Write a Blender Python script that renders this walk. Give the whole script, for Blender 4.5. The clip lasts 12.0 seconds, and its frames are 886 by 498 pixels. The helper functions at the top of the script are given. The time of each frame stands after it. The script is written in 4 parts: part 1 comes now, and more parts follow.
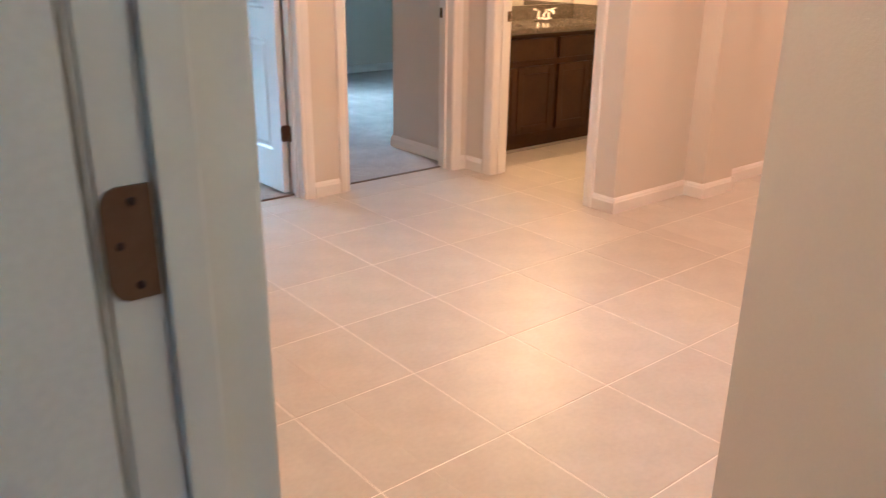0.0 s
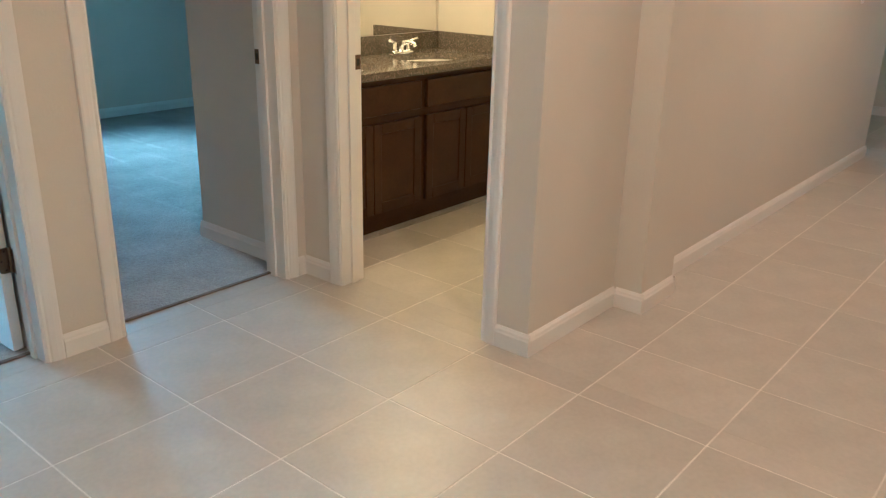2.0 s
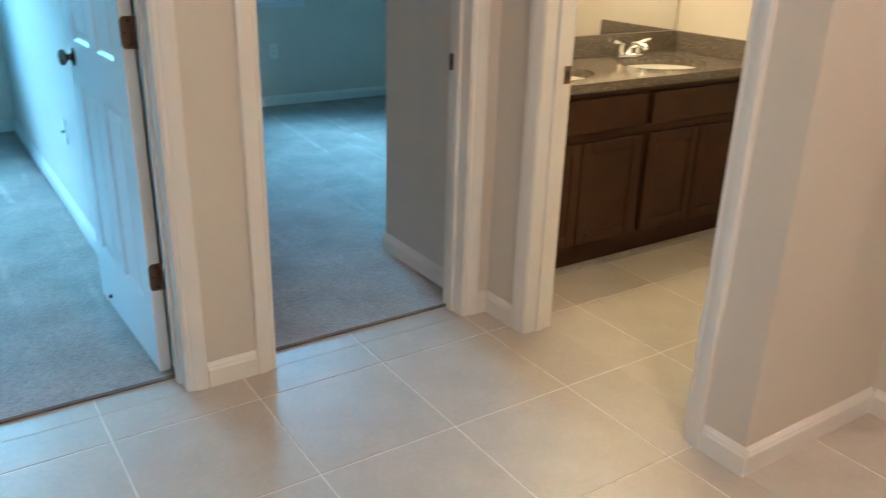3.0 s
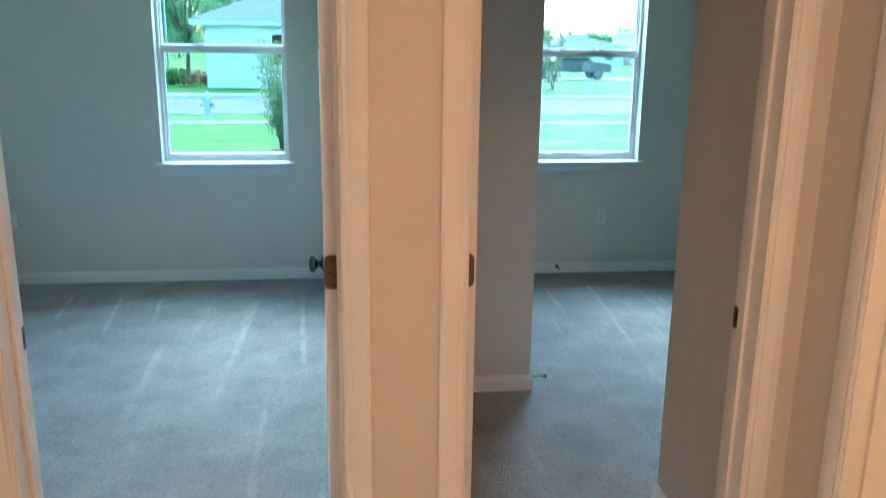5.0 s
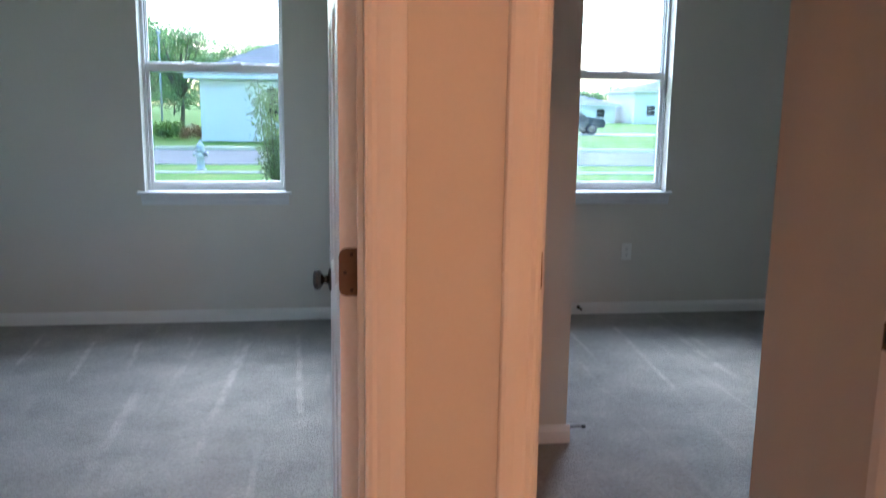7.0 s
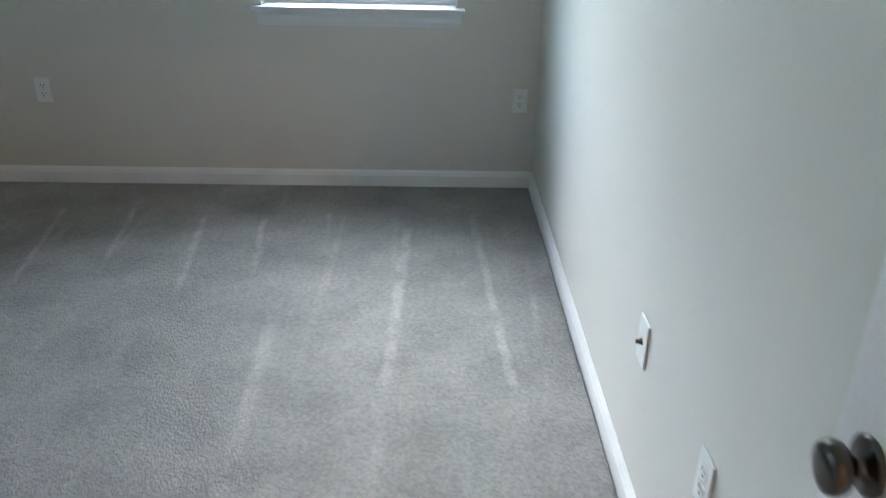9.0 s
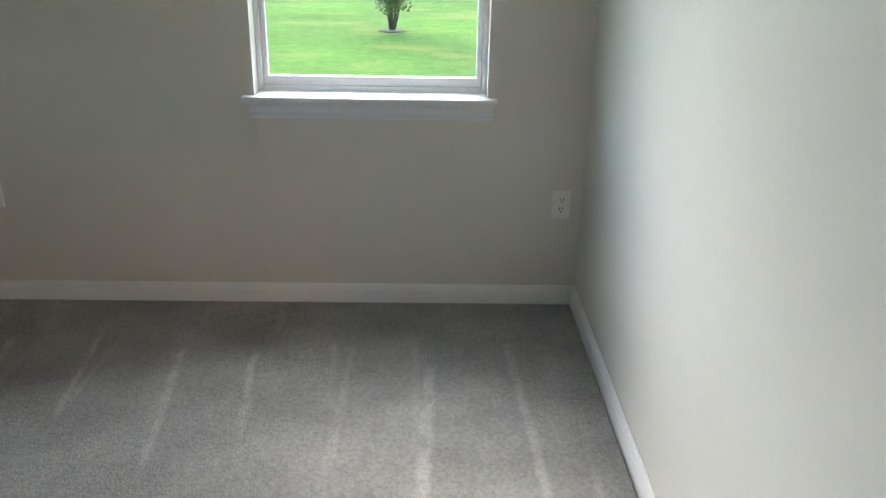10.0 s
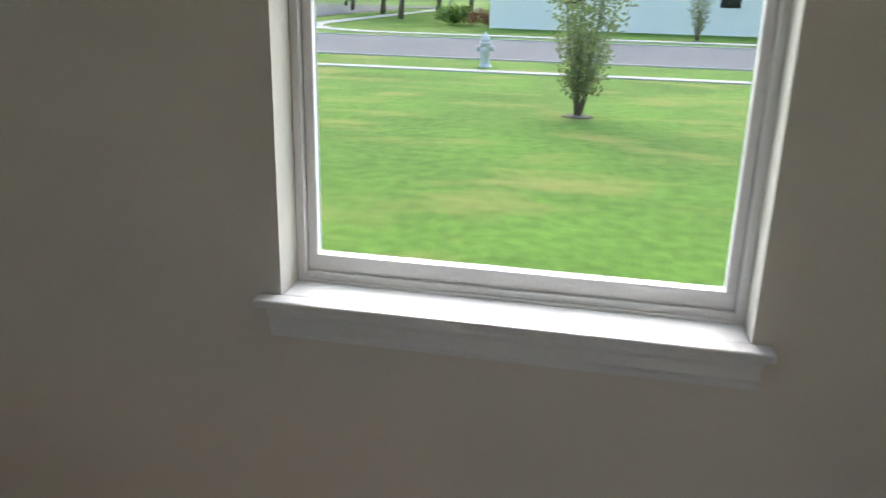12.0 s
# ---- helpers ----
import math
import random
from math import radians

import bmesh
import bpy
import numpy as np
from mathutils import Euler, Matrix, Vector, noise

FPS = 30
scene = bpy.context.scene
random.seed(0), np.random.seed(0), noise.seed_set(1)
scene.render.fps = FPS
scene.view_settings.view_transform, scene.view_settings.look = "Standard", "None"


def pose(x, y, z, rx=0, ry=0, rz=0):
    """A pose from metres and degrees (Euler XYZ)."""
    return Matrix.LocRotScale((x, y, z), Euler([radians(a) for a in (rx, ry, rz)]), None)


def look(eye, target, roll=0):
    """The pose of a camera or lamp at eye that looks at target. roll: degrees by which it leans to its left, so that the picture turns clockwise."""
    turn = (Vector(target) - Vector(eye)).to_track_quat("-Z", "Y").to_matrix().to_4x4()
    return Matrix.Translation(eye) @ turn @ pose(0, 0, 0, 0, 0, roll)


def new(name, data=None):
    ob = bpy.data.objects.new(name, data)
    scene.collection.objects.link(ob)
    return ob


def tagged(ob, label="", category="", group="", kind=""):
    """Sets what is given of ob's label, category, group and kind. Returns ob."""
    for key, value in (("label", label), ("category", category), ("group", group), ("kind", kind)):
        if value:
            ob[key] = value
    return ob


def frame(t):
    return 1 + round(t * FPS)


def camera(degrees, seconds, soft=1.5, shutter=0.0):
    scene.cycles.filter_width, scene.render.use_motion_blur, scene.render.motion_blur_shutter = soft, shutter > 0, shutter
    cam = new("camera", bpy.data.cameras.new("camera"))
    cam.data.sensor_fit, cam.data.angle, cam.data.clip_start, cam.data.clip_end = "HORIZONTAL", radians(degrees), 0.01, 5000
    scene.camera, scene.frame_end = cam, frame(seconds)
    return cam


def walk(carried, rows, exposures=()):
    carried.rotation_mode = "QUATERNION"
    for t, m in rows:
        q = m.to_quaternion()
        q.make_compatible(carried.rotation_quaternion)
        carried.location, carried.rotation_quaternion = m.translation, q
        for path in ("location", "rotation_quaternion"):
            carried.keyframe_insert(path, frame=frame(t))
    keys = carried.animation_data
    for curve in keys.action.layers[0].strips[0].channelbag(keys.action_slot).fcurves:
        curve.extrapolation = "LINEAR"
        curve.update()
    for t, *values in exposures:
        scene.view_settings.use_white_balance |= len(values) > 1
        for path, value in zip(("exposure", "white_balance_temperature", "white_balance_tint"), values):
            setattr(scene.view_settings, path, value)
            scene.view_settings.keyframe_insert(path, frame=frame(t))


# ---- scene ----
cam = camera(57.60, 12.0, soft=1.2, shutter=0.25)
PATH = [
    (0, (-2.707, -3.143, 1.286), (-1.514, -1.696, 0.590), 0.78),
    (0.2, (-2.617, -3.037, 1.269), (-1.338, -1.657, 0.588), 1.19),
    (0.5, (-2.501, -2.867, 1.341), (-1.170, -1.544, 0.648), 0.76),
    (1, (-2.263, -2.619, 1.377), (-0.920, -1.309, 0.685), 0.72),
    (1.5, (-1.928, -2.348, 1.361), (-0.556, -1.064, 0.675), 0.92),
    (2, (-1.630, -2.001, 1.333), (-0.184, -0.800, 0.650), 1.33),
    (2.5, (-1.395, -1.760, 1.365), (-0.019, -0.485, 0.671), 1.87),
    (3, (-1.174, -1.647, 1.373), (-0.136, -0.108, 0.630), 1.66),
    (3.2, (-1.110, -1.582, 1.367), (-0.225, 0.035, 0.592), 1.67),
    (4.8, (-0.633, -1.223, 1.599), (-0.386, 0.667, 0.992), 0.71),
    (5, (-0.605, -1.224, 1.624), (-0.364, 0.702, 1.140), 0.71),
    (5.5, (-0.560, -1.203, 1.653), (-0.319, 0.766, 1.395), 0.72),
    (6, (-0.553, -1.179, 1.649), (-0.308, 0.797, 1.458), 0.74),
    (6.5, (-0.592, -0.992, 1.539), (-0.336, 0.984, 1.362), 0.84),
    (7, (-0.661, -0.718, 1.376), (-0.400, 1.234, 1.030), 0.76),
    (7.2, (-0.678, -0.575, 1.299), (-0.424, 1.347, 0.808), 0.85),
    (7.5, (-0.696, -0.377, 1.248), (-0.504, 1.496, 0.573), 1.16),
    (7.7, (-0.748, -0.278, 1.252), (-0.593, 1.571, 0.507), 1.11),
    (9.3, (-1.150, 1.022, 1.459), (-1.116, 2.821, 0.586), 1.20),
    (9.5, (-1.179, 1.144, 1.466), (-1.139, 2.951, 0.611), 1.21),
    (10, (-1.200, 1.499, 1.480), (-1.157, 3.342, 0.702), 1.12),
    (10.5, (-1.179, 1.904, 1.476), (-1.133, 3.765, 0.743), 1.12),
    (11, (-1.173, 2.288, 1.464), (-1.134, 4.171, 0.789), 1.14),
    (11.5, (-1.199, 2.687, 1.397), (-1.276, 4.595, 0.803), 1.32),
    (12, (-1.237, 3.103, 1.411), (-1.628, 4.962, 0.787), 1.34),
]
EXPOSURES = [
    (0.0, 5.2, 4020, -9), (0.5, 5.05, 3640, -19), (1.0, 4.78, 3360, -25), (1.5, 4.70, 3310, -26), (3.2, 4.75, 3270, -24),
    (4.8, 4.75, 4000, -16), (5.5, 4.4, 4100, -14), (6.5, 4.3, 4350, -5), (7.0, 4.25, 4780, 7), (7.7, 4.62, 4680, 5),
    (9.3, 4.47, 5200, 2), (10.0, 4.45, 5600, 6), (11.0, 4.36, 6050, 10), (11.5, 4.24, 6150, 11), (12.0, 3.85, 6050, 12)]
walk(cam, [(t, look(eye, target, roll)) for t, eye, target, roll in PATH], EXPOSURES)

# ---- world, sun, lamps ----
world = bpy.data.worlds.new("overcast_sky")
scene.world = world
world.use_nodes = True
wn = world.node_tree.nodes
sky = wn.new("ShaderNodeTexSky")
sky.sky_type = "NISHITA"
sky.sun_disc = False
sky.sun_elevation, sky.sun_rotation = radians(42), radians(-10)
sky.air_density, sky.dust_density, sky.ozone_density = 1.2, 2.4, 1.4
wn["Background"].inputs["Strength"].default_value = 0.15
world.node_tree.links.new(sky.outputs["Color"], wn["Background"].inputs["Color"])

sun = new("sun", bpy.data.lights.new("sun", "SUN"))
sun.data.energy, sun.data.angle, sun.data.color = 0.5, radians(60), (1.0, 0.96, 0.9)
sun.matrix_world = look((4.0, 22.0, 20.0), (0.0, 0.0, 0.0))

WARM = (1.0, 0.285, 0.086)


def lamp(name, x, y, z, watts, size):
    data = bpy.data.lights.new(name, "AREA")
    data.shape, data.size, data.energy, data.color = "DISK", size, watts, WARM
    ob = new(name, data)
    ob.matrix_world = look((x, y, z), (x, y + 0.0001, z - 1))
    return ob


# third row: weak unseen lamp added to brighten the first door's jamb
HALL_LIGHTS = [(-0.15, -1.48, 1.2), (-1.90, -1.75, 0.52), (-1.70, -4.08, 0.02), (2.9, -1.48, 1.3)]
for lx, ly, lw in HALL_LIGHTS:
    lamp("unseen_hall_lamp", lx, ly, 2.735, lw, 0.17)
VANITY_X = (0.87, 1.02, 1.17, 1.65, 1.80, 1.95)
for lx in VANITY_X:
    bulb = new("vanity_bulb", bpy.data.lights.new("vanity_bulb", "POINT"))
    bulb.data.energy, bulb.data.shadow_soft_size, bulb.data.color = 0.58, 0.08, (1.0, 0.41, 0.125)
    bulb.location = (lx, 1.10, 2.10)


# ---- materials ----
def material(name, colour, rough=0.6, metal=0.0, vary=0.06, scale=2.5, grain=0.03, grain_scale=120.0, bump=0.08, bump_scale=180.0, bump_size=0.001, per_object=0.0, coat=0.0):
    m = bpy.data.materials.new(name)
    m.use_nodes = True
    n, link = m.node_tree.nodes, m.node_tree.links.new
    bsdf = n["Principled BSDF"]
    bsdf.inputs["Metallic"].default_value = metal
    bsdf.inputs["Coat Weight"].default_value = coat
    pos = n.new("ShaderNodeTexCoord").outputs["Object"]
    large, small = n.new("ShaderNodeTexNoise"), n.new("ShaderNodeTexNoise")
    large.inputs["Scale"].default_value, large.inputs["Detail"].default_value = scale, 5
    small.inputs["Scale"].default_value, small.inputs["Detail"].default_value = grain_scale, 3
    link(pos, large.inputs["Vector"]), link(pos, small.inputs["Vector"])
    value = None
    for tex, amount in ((large, vary), (small, grain)):
        r = n.new("ShaderNodeMapRange")
        r.inputs["From Min"].default_value, r.inputs["From Max"].default_value = 0.3, 0.7
        r.inputs["To Min"].default_value, r.inputs["To Max"].default_value = 1 - amount, 1 + amount
        link(tex.outputs["Fac"], r.inputs["Value"])
        if value is None:
            value = r.outputs["Result"]
        else:
            mul = n.new("ShaderNodeMath")
            mul.operation = "MULTIPLY"
            link(value, mul.inputs[0]), link(r.outputs["Result"], mul.inputs[1])
            value = mul.outputs["Value"]
    if per_object:
        r = n.new("ShaderNodeMapRange")
        r.inputs["To Min"].default_value, r.inputs["To Max"].default_value = 1 - per_object, 1 + per_object
        link(n.new("ShaderNodeObjectInfo").outputs["Random"], r.inputs["Value"])
        mul = n.new("ShaderNodeMath")
        mul.operation = "MULTIPLY"
        link(value, mul.inputs[0]), link(r.outputs["Result"], mul.inputs[1])
        value = mul.outputs["Value"]
    tint = n.new("ShaderNodeVectorMath")
    tint.operation = "SCALE"
    tint.inputs[0].default_value = colour
    link(value, tint.inputs["Scale"])
    link(tint.outputs["Vector"], bsdf.inputs["Base Color"])
    rr = n.new("ShaderNodeMapRange")
    rr.inputs["To Min"].default_value, rr.inputs["To Max"].default_value = max(rough - 0.07, 0.02), min(rough + 0.07, 1)
    link(large.outputs["Fac"], rr.inputs["Value"]), link(rr.outputs["Result"], bsdf.inputs["Roughness"])
    if bump:
        b, tex = n.new("ShaderNodeBump"), n.new("ShaderNodeTexNoise")
        tex.inputs["Scale"].default_value, tex.inputs["Detail"].default_value = bump_scale, 2
        b.inputs["Strength"].default_value, b.inputs["Distance"].default_value = bump, bump_size
        link(pos, tex.inputs["Vector"]), link(tex.outputs["Fac"], b.inputs["Height"]), link(b.outputs["Normal"], bsdf.inputs["Normal"])
    return m


PAINT = material("greige_wall_paint", (0.645, 0.612, 0.542), 0.55, vary=0.02, grain=0.01, bump=0.35, bump_scale=140, bump_size=0.0015)
CEILING = material("ceiling_paint", (0.84, 0.83, 0.81), 0.8, vary=0.02, bump=0.5, bump_scale=60, bump_size=0.003)
TRIM = material("white_trim_paint", (0.78, 0.77, 0.74), 0.32, vary=0.025, scale=5, grain=0.01, bump=0.05, bump_scale=90)
DOOR_PAINT = material("white_door_paint", (0.76, 0.76, 0.75), 0.35, vary=0.02, bump=0.12, bump_scale=220, bump_size=0.0006)
TILE = material("beige_porcelain_tile", (0.485, 0.455, 0.40), 0.352, vary=0.07, scale=7, grain=0.04, grain_scale=60, bump=0.05, bump_scale=35, bump_size=0.0008, per_object=0.05)
GROUT = material("pale_grout", (0.78, 0.74, 0.67), 0.85, vary=0.12, scale=9, bump=0.3, bump_scale=300)
NICKEL = material("satin_nickel", (0.12, 0.11, 0.10), 0.24, 1.0, vary=0.05)
BRONZE = material("antique_nickel_hinge", (0.17, 0.115, 0.08), 0.42, 0.9, vary=0.08, scale=30)
CHROME = material("chrome", (0.82, 0.82, 0.83), 0.07, 1.0, vary=0.01, bump=0)
SCREW = material("dark_screw", (0.04, 0.03, 0.03), 0.5, 0.6, bump=0)
CABINET = material("espresso_wood", (0.046, 0.020, 0.0045), 0.42, vary=0.25, scale=6, grain=0.12, grain_scale=70, bump=0.1, bump_scale=90)
CABINET.node_tree.nodes["Principled BSDF"].inputs["Specular IOR Level"].default_value = 0.22
PORCELAIN = material("white_porcelain", (0.80, 0.79, 0.76), 0.12, vary=0.01, bump=0)
PLASTIC = material("white_plastic", (0.78, 0.77, 0.73), 0.38, vary=0.01, bump=0)
SLOT = material("dark_slot", (0.02, 0.02, 0.02), 0.6, bump=0)
RUBBER = material("black_rubber", (0.02, 0.02, 0.022), 0.7, bump=0)
VINYL = material("white_vinyl", (0.80, 0.80, 0.80), 0.36, vary=0.02, bump=0.03)
SILL = material("white_painted_sill", (0.70, 0.705, 0.71), 0.30, vary=0.02, bump=0.03)
CONCRETE = material("pale_concrete", (0.40, 0.39, 0.365), 0.9, vary=0.1, scale=2, bump=0.3, bump_scale=60)
ASPHALT = material("grey_asphalt", (0.105, 0.107, 0.115), 0.9, vary=0.12, scale=0.6, bump=0.4, bump_scale=120)
STUCCO = material("white_stucco", (0.80, 0.79, 0.76), 0.9, vary=0.03, bump=0.4, bump_scale=40)
SHINGLE = material("grey_shingle", (0.20, 0.205, 0.215), 0.9, vary=0.12, scale=3, bump=0.5, bump_scale=20)
LEAF = material("shrub_leaf", (0.17, 0.19, 0.10), 0.5, vary=0.3, scale=3, bump=0)
LEAF_FAR = material("oak_leaf", (0.18, 0.25, 0.12), 0.6, vary=0.35, scale=0.8, bump=0)
LEAF_LIGHT = material("palm_leaf", (0.10, 0.16, 0.03), 0.5, vary=0.3, scale=2, bump=0)
LEAF_RED = material("croton_leaf", (0.30, 0.13, 0.06), 0.5, vary=0.3, scale=4, bump=0)
BARK = material("grey_bark", (0.16, 0.13, 0.10), 0.9, vary=0.25, scale=8, bump=0.6, bump_scale=25, bump_size=0.01)
HYDRANT = material("hydrant_paint", (0.55, 0.55, 0.56), 0.45, vary=0.04, bump=0.1)
CAR_PAINT = material("dark_blue_car_paint", (0.02, 0.03, 0.05), 0.25, 0.3, vary=0.02, bump=0, coat=0.6)
DARK_GLASS = material("dark_car_glass", (0.01, 0.012, 0.014), 0.05, bump=0)
MULCH = material("brown_mulch", (0.13, 0.11, 0.08), 0.95, vary=0.35, scale=12, bump=0.8, bump_scale=60, bump_size=0.01)

for leaf_mat, glow in ((LEAF, (0.30, 0.36, 0.14)), (LEAF_FAR, (0.30, 0.44, 0.16)), (LEAF_LIGHT, (0.30, 0.46, 0.08))):
    # thin blades let part of the daylight through
    ln, llink = leaf_mat.node_tree.nodes, leaf_mat.node_tree.links.new
    thin, both = ln.new("ShaderNodeBsdfTranslucent"), ln.new("ShaderNodeMixShader")
    thin.inputs["Color"].default_value, both.inputs["Fac"].default_value = (*glow, 1), 0.45
    llink(ln["Principled BSDF"].outputs["BSDF"], both.inputs[1]), llink(thin.outputs["BSDF"], both.inputs[2])
    llink(both.outputs["Shader"], ln["Material Output"].inputs["Surface"])

# carpet: cut pile with pale vacuum marks that run along the room
CARPET = material("grey_cut_pile_carpet", (0.338, 0.320, 0.298), 0.95, vary=0.20, scale=4.2, grain=0.20, grain_scale=75, bump=1.0, bump_scale=150, bump_size=0.012)
cn, clink = CARPET.node_tree.nodes, CARPET.node_tree.links.new
c_pos = cn.new("ShaderNodeTexCoord").outputs["Object"]
c_map = cn.new("ShaderNodeMapping")
c_map.inputs["Scale"].default_value = (1.0, 0.16, 1.0)
c_wave = cn.new("ShaderNodeTexWave")
c_wave.bands_direction = "X"
c_wave.inputs["Scale"].default_value, c_wave.inputs["Distortion"].default_value = 1.15, 3.2
c_wave.inputs["Detail"].default_value, c_wave.inputs["Detail Scale"].default_value = 2.5, 1.4
c_ramp = cn.new("ShaderNodeMapRange")
c_ramp.inputs["From Min"].default_value, c_ramp.inputs["From Max"].default_value = 0.955, 1.0
c_ramp.inputs["To Min"].default_value, c_ramp.inputs["To Max"].default_value = 0.0, 1.0
c_mul = cn.new("ShaderNodeVectorMath")
c_mul.operation = "SCALE"
c_bsdf = cn["Principled BSDF"]
c_from = c_bsdf.inputs["Base Color"].links[0].from_socket
clink(c_pos, c_map.inputs["Vector"]), clink(c_map.outputs["Vector"], c_wave.inputs["Vector"])
c_break, c_cut, c_gain, c_and = cn.new("ShaderNodeTexNoise"), cn.new("ShaderNodeMapRange"), cn.new("ShaderNodeMath"), cn.new("ShaderNodeMath")
c_break.inputs["Scale"].default_value, c_break.inputs["Detail"].default_value = 1.7, 4
c_cut.inputs["From Min"].default_value, c_cut.inputs["From Max"].default_value = 0.47, 0.62
c_and.operation, c_gain.operation = "MULTIPLY", "MULTIPLY_ADD"
c_gain.inputs[1].default_value, c_gain.inputs[2].default_value = 0.22, 1.0
clink(c_pos, c_break.inputs["Vector"]), clink(c_break.outputs["Fac"], c_cut.inputs["Value"]), clink(c_cut.outputs["Result"], c_and.inputs[0])
clink(c_wave.outputs["Fac"], c_ramp.inputs["Value"]), clink(c_ramp.outputs["Result"], c_and.inputs[1]), clink(c_and.outputs["Value"], c_gain.inputs[0])
# single pale streaks left by the vacuum cleaner: x, drift of x along y, far end, near end, half width, strength
STREAKS = [(-2.71, -0.14, 4.13, 3.45, 0.014, 0.42), (-2.4, -0.1, 4.15, 3.62, 0.013, 0.476), (-2.07, -0.1, 4.06, 3.4, 0.014, 0.504), (-1.81, -0.09, 4.07, 3.62, 0.014, 0.476),
           (-1.53, -0.1, 4.1, 3.92, 0.013, 0.364), (-1.18, 0.03, 3.95, 2.85, 0.021, 0.476), (-0.9, -0.055, 4.1, 2.7, 0.016, 0.448), (-1.62, -0.02, 3.2, 2.2, 0.024, 0.28),
           (0.78, 0.02, 4.12, 3.5, 0.014, 0.42), (1.1, 0.08, 4.1, 3, 0.016, 0.448), (1.42, 0.02, 3.9, 3.1, 0.016, 0.336)]


def c_math(operation, a, b):
    node = cn.new("ShaderNodeMath")
    node.operation = operation
    for socket, value in zip(node.inputs, (a, b)):
        if isinstance(value, (int, float)):
            socket.default_value = value
        else:
            clink(value, socket)
    return node.outputs["Value"]


def c_fade(value, low, high):
    node = cn.new("ShaderNodeMapRange")
    node.interpolation_type = "SMOOTHSTEP"
    node.inputs["From Min"].default_value, node.inputs["From Max"].default_value = low, high
    clink(value, node.inputs["Value"])
    return node.outputs["Result"]


c_xyz, c_wobble = cn.new("ShaderNodeSeparateXYZ"), cn.new("ShaderNodeTexNoise")
c_wobble.inputs["Scale"].default_value, c_wobble.inputs["Detail"].default_value = 9.0, 4
clink(c_pos, c_xyz.inputs["Vector"]), clink(c_pos, c_wobble.inputs["Vector"])
c_x = c_math("ADD", c_xyz.outputs["X"], c_math("MULTIPLY", c_math("SUBTRACT", c_wobble.outputs["Fac"], 0.5), 0.035))
c_patch = c_fade(c_wobble.outputs["Fac"], 0.25, 0.60)
c_total = c_gain.outputs["Value"]
for sx, drift, far, near, half, strength in STREAKS:
    c_off = c_math("ABSOLUTE", c_math("SUBTRACT", c_x, c_math("ADD", c_math("MULTIPLY", c_math("SUBTRACT", c_xyz.outputs["Y"], far), drift), sx)), 0.0)
    c_line = c_math("SUBTRACT", 1.0, c_fade(c_off, half * 0.3, half * 1.5))
    c_span = c_math("MULTIPLY", c_fade(c_xyz.outputs["Y"], near - 0.12, near + 0.12), c_math("SUBTRACT", 1.0, c_fade(c_xyz.outputs["Y"], far - 0.03, far + 0.03)))
    c_total = c_math("ADD", c_total, c_math("MULTIPLY", c_math("MULTIPLY", c_line, c_span), c_math("MULTIPLY", c_patch, strength)))
clink(c_from, c_mul.inputs[0]), clink(c_total, c_mul.inputs["Scale"])
clink(c_mul.outputs["Vector"], c_bsdf.inputs["Base Color"])
c_bsdf.inputs["Sheen Weight"].default_value = 0.25


def speckled(name, colours, scale, rough):
    m = bpy.data.materials.new(name)
    m.use_nodes = True
    n, link = m.node_tree.nodes, m.node_tree.links.new
    bsdf = n["Principled BSDF"]
    bsdf.inputs["Roughness"].default_value = rough
    pos = n.new("ShaderNodeTexCoord").outputs["Object"]
    vor, noi = n.new("ShaderNodeTexVoronoi"), n.new("ShaderNodeTexNoise")
    vor.inputs["Scale"].default_value, noi.inputs["Scale"].default_value = scale, scale * 0.35
    noi.inputs["Detail"].default_value = 6
    ramp = n.new("ShaderNodeValToRGB")
    ramp.color_ramp.interpolation = "CONSTANT"
    for k, c in enumerate(colours):
        el = ramp.color_ramp.elements[k] if k < 2 else ramp.color_ramp.elements.new(0.9)
        el.position, el.color = k / len(colours), (*c, 1)
    add = n.new("ShaderNodeMath")
    add.operation = "MULTIPLY_ADD"
    add.inputs[1].default_value = 0.6
    sep = n.new("ShaderNodeSeparateColor")
    link(pos, vor.inputs["Vector"]), link(pos, noi.inputs["Vector"]), link(vor.outputs["Color"], sep.inputs["Color"])
    mul = n.new("ShaderNodeMath")
    mul.operation = "MULTIPLY"
    mul.inputs[1].default_value = 0.45
    link(noi.outputs["Fac"], mul.inputs[0])
    link(sep.outputs["Red"], add.inputs[0]), link(mul.outputs["Value"], add.inputs[2])
    link(add.outputs["Value"], ramp.inputs["Fac"]), link(ramp.outputs["Color"], bsdf.inputs["Base Color"])
    return m


GRANITE = speckled("speckled_granite", [(0.035, 0.034, 0.032), (0.11, 0.10, 0.085), (0.20, 0.17, 0.13), (0.13, 0.12, 0.10), (0.32, 0.28, 0.22)], 210, 0.10)

GRASS = material("lawn_grass", (0.115, 0.205, 0.035), 0.95, vary=0.18, scale=0.45, grain=0.20, grain_scale=7, bump=0.2, bump_scale=30, bump_size=0.03)
gn, glink = GRASS.node_tree.nodes, GRASS.node_tree.links.new
g_bsdf = gn["Principled BSDF"]
g_bsdf.inputs["Specular IOR Level"].default_value = 0.1
g_from = g_bsdf.inputs["Base Color"].links[0].from_socket
g_noise, g_mix, g_range = gn.new("ShaderNodeTexNoise"), gn.new("ShaderNodeMix"), gn.new("ShaderNodeMapRange")
g_mix.data_type = "RGBA"
g_map = gn.new("ShaderNodeMapping")
g_map.inputs["Scale"].default_value = (0.8, 1.6, 1.0)
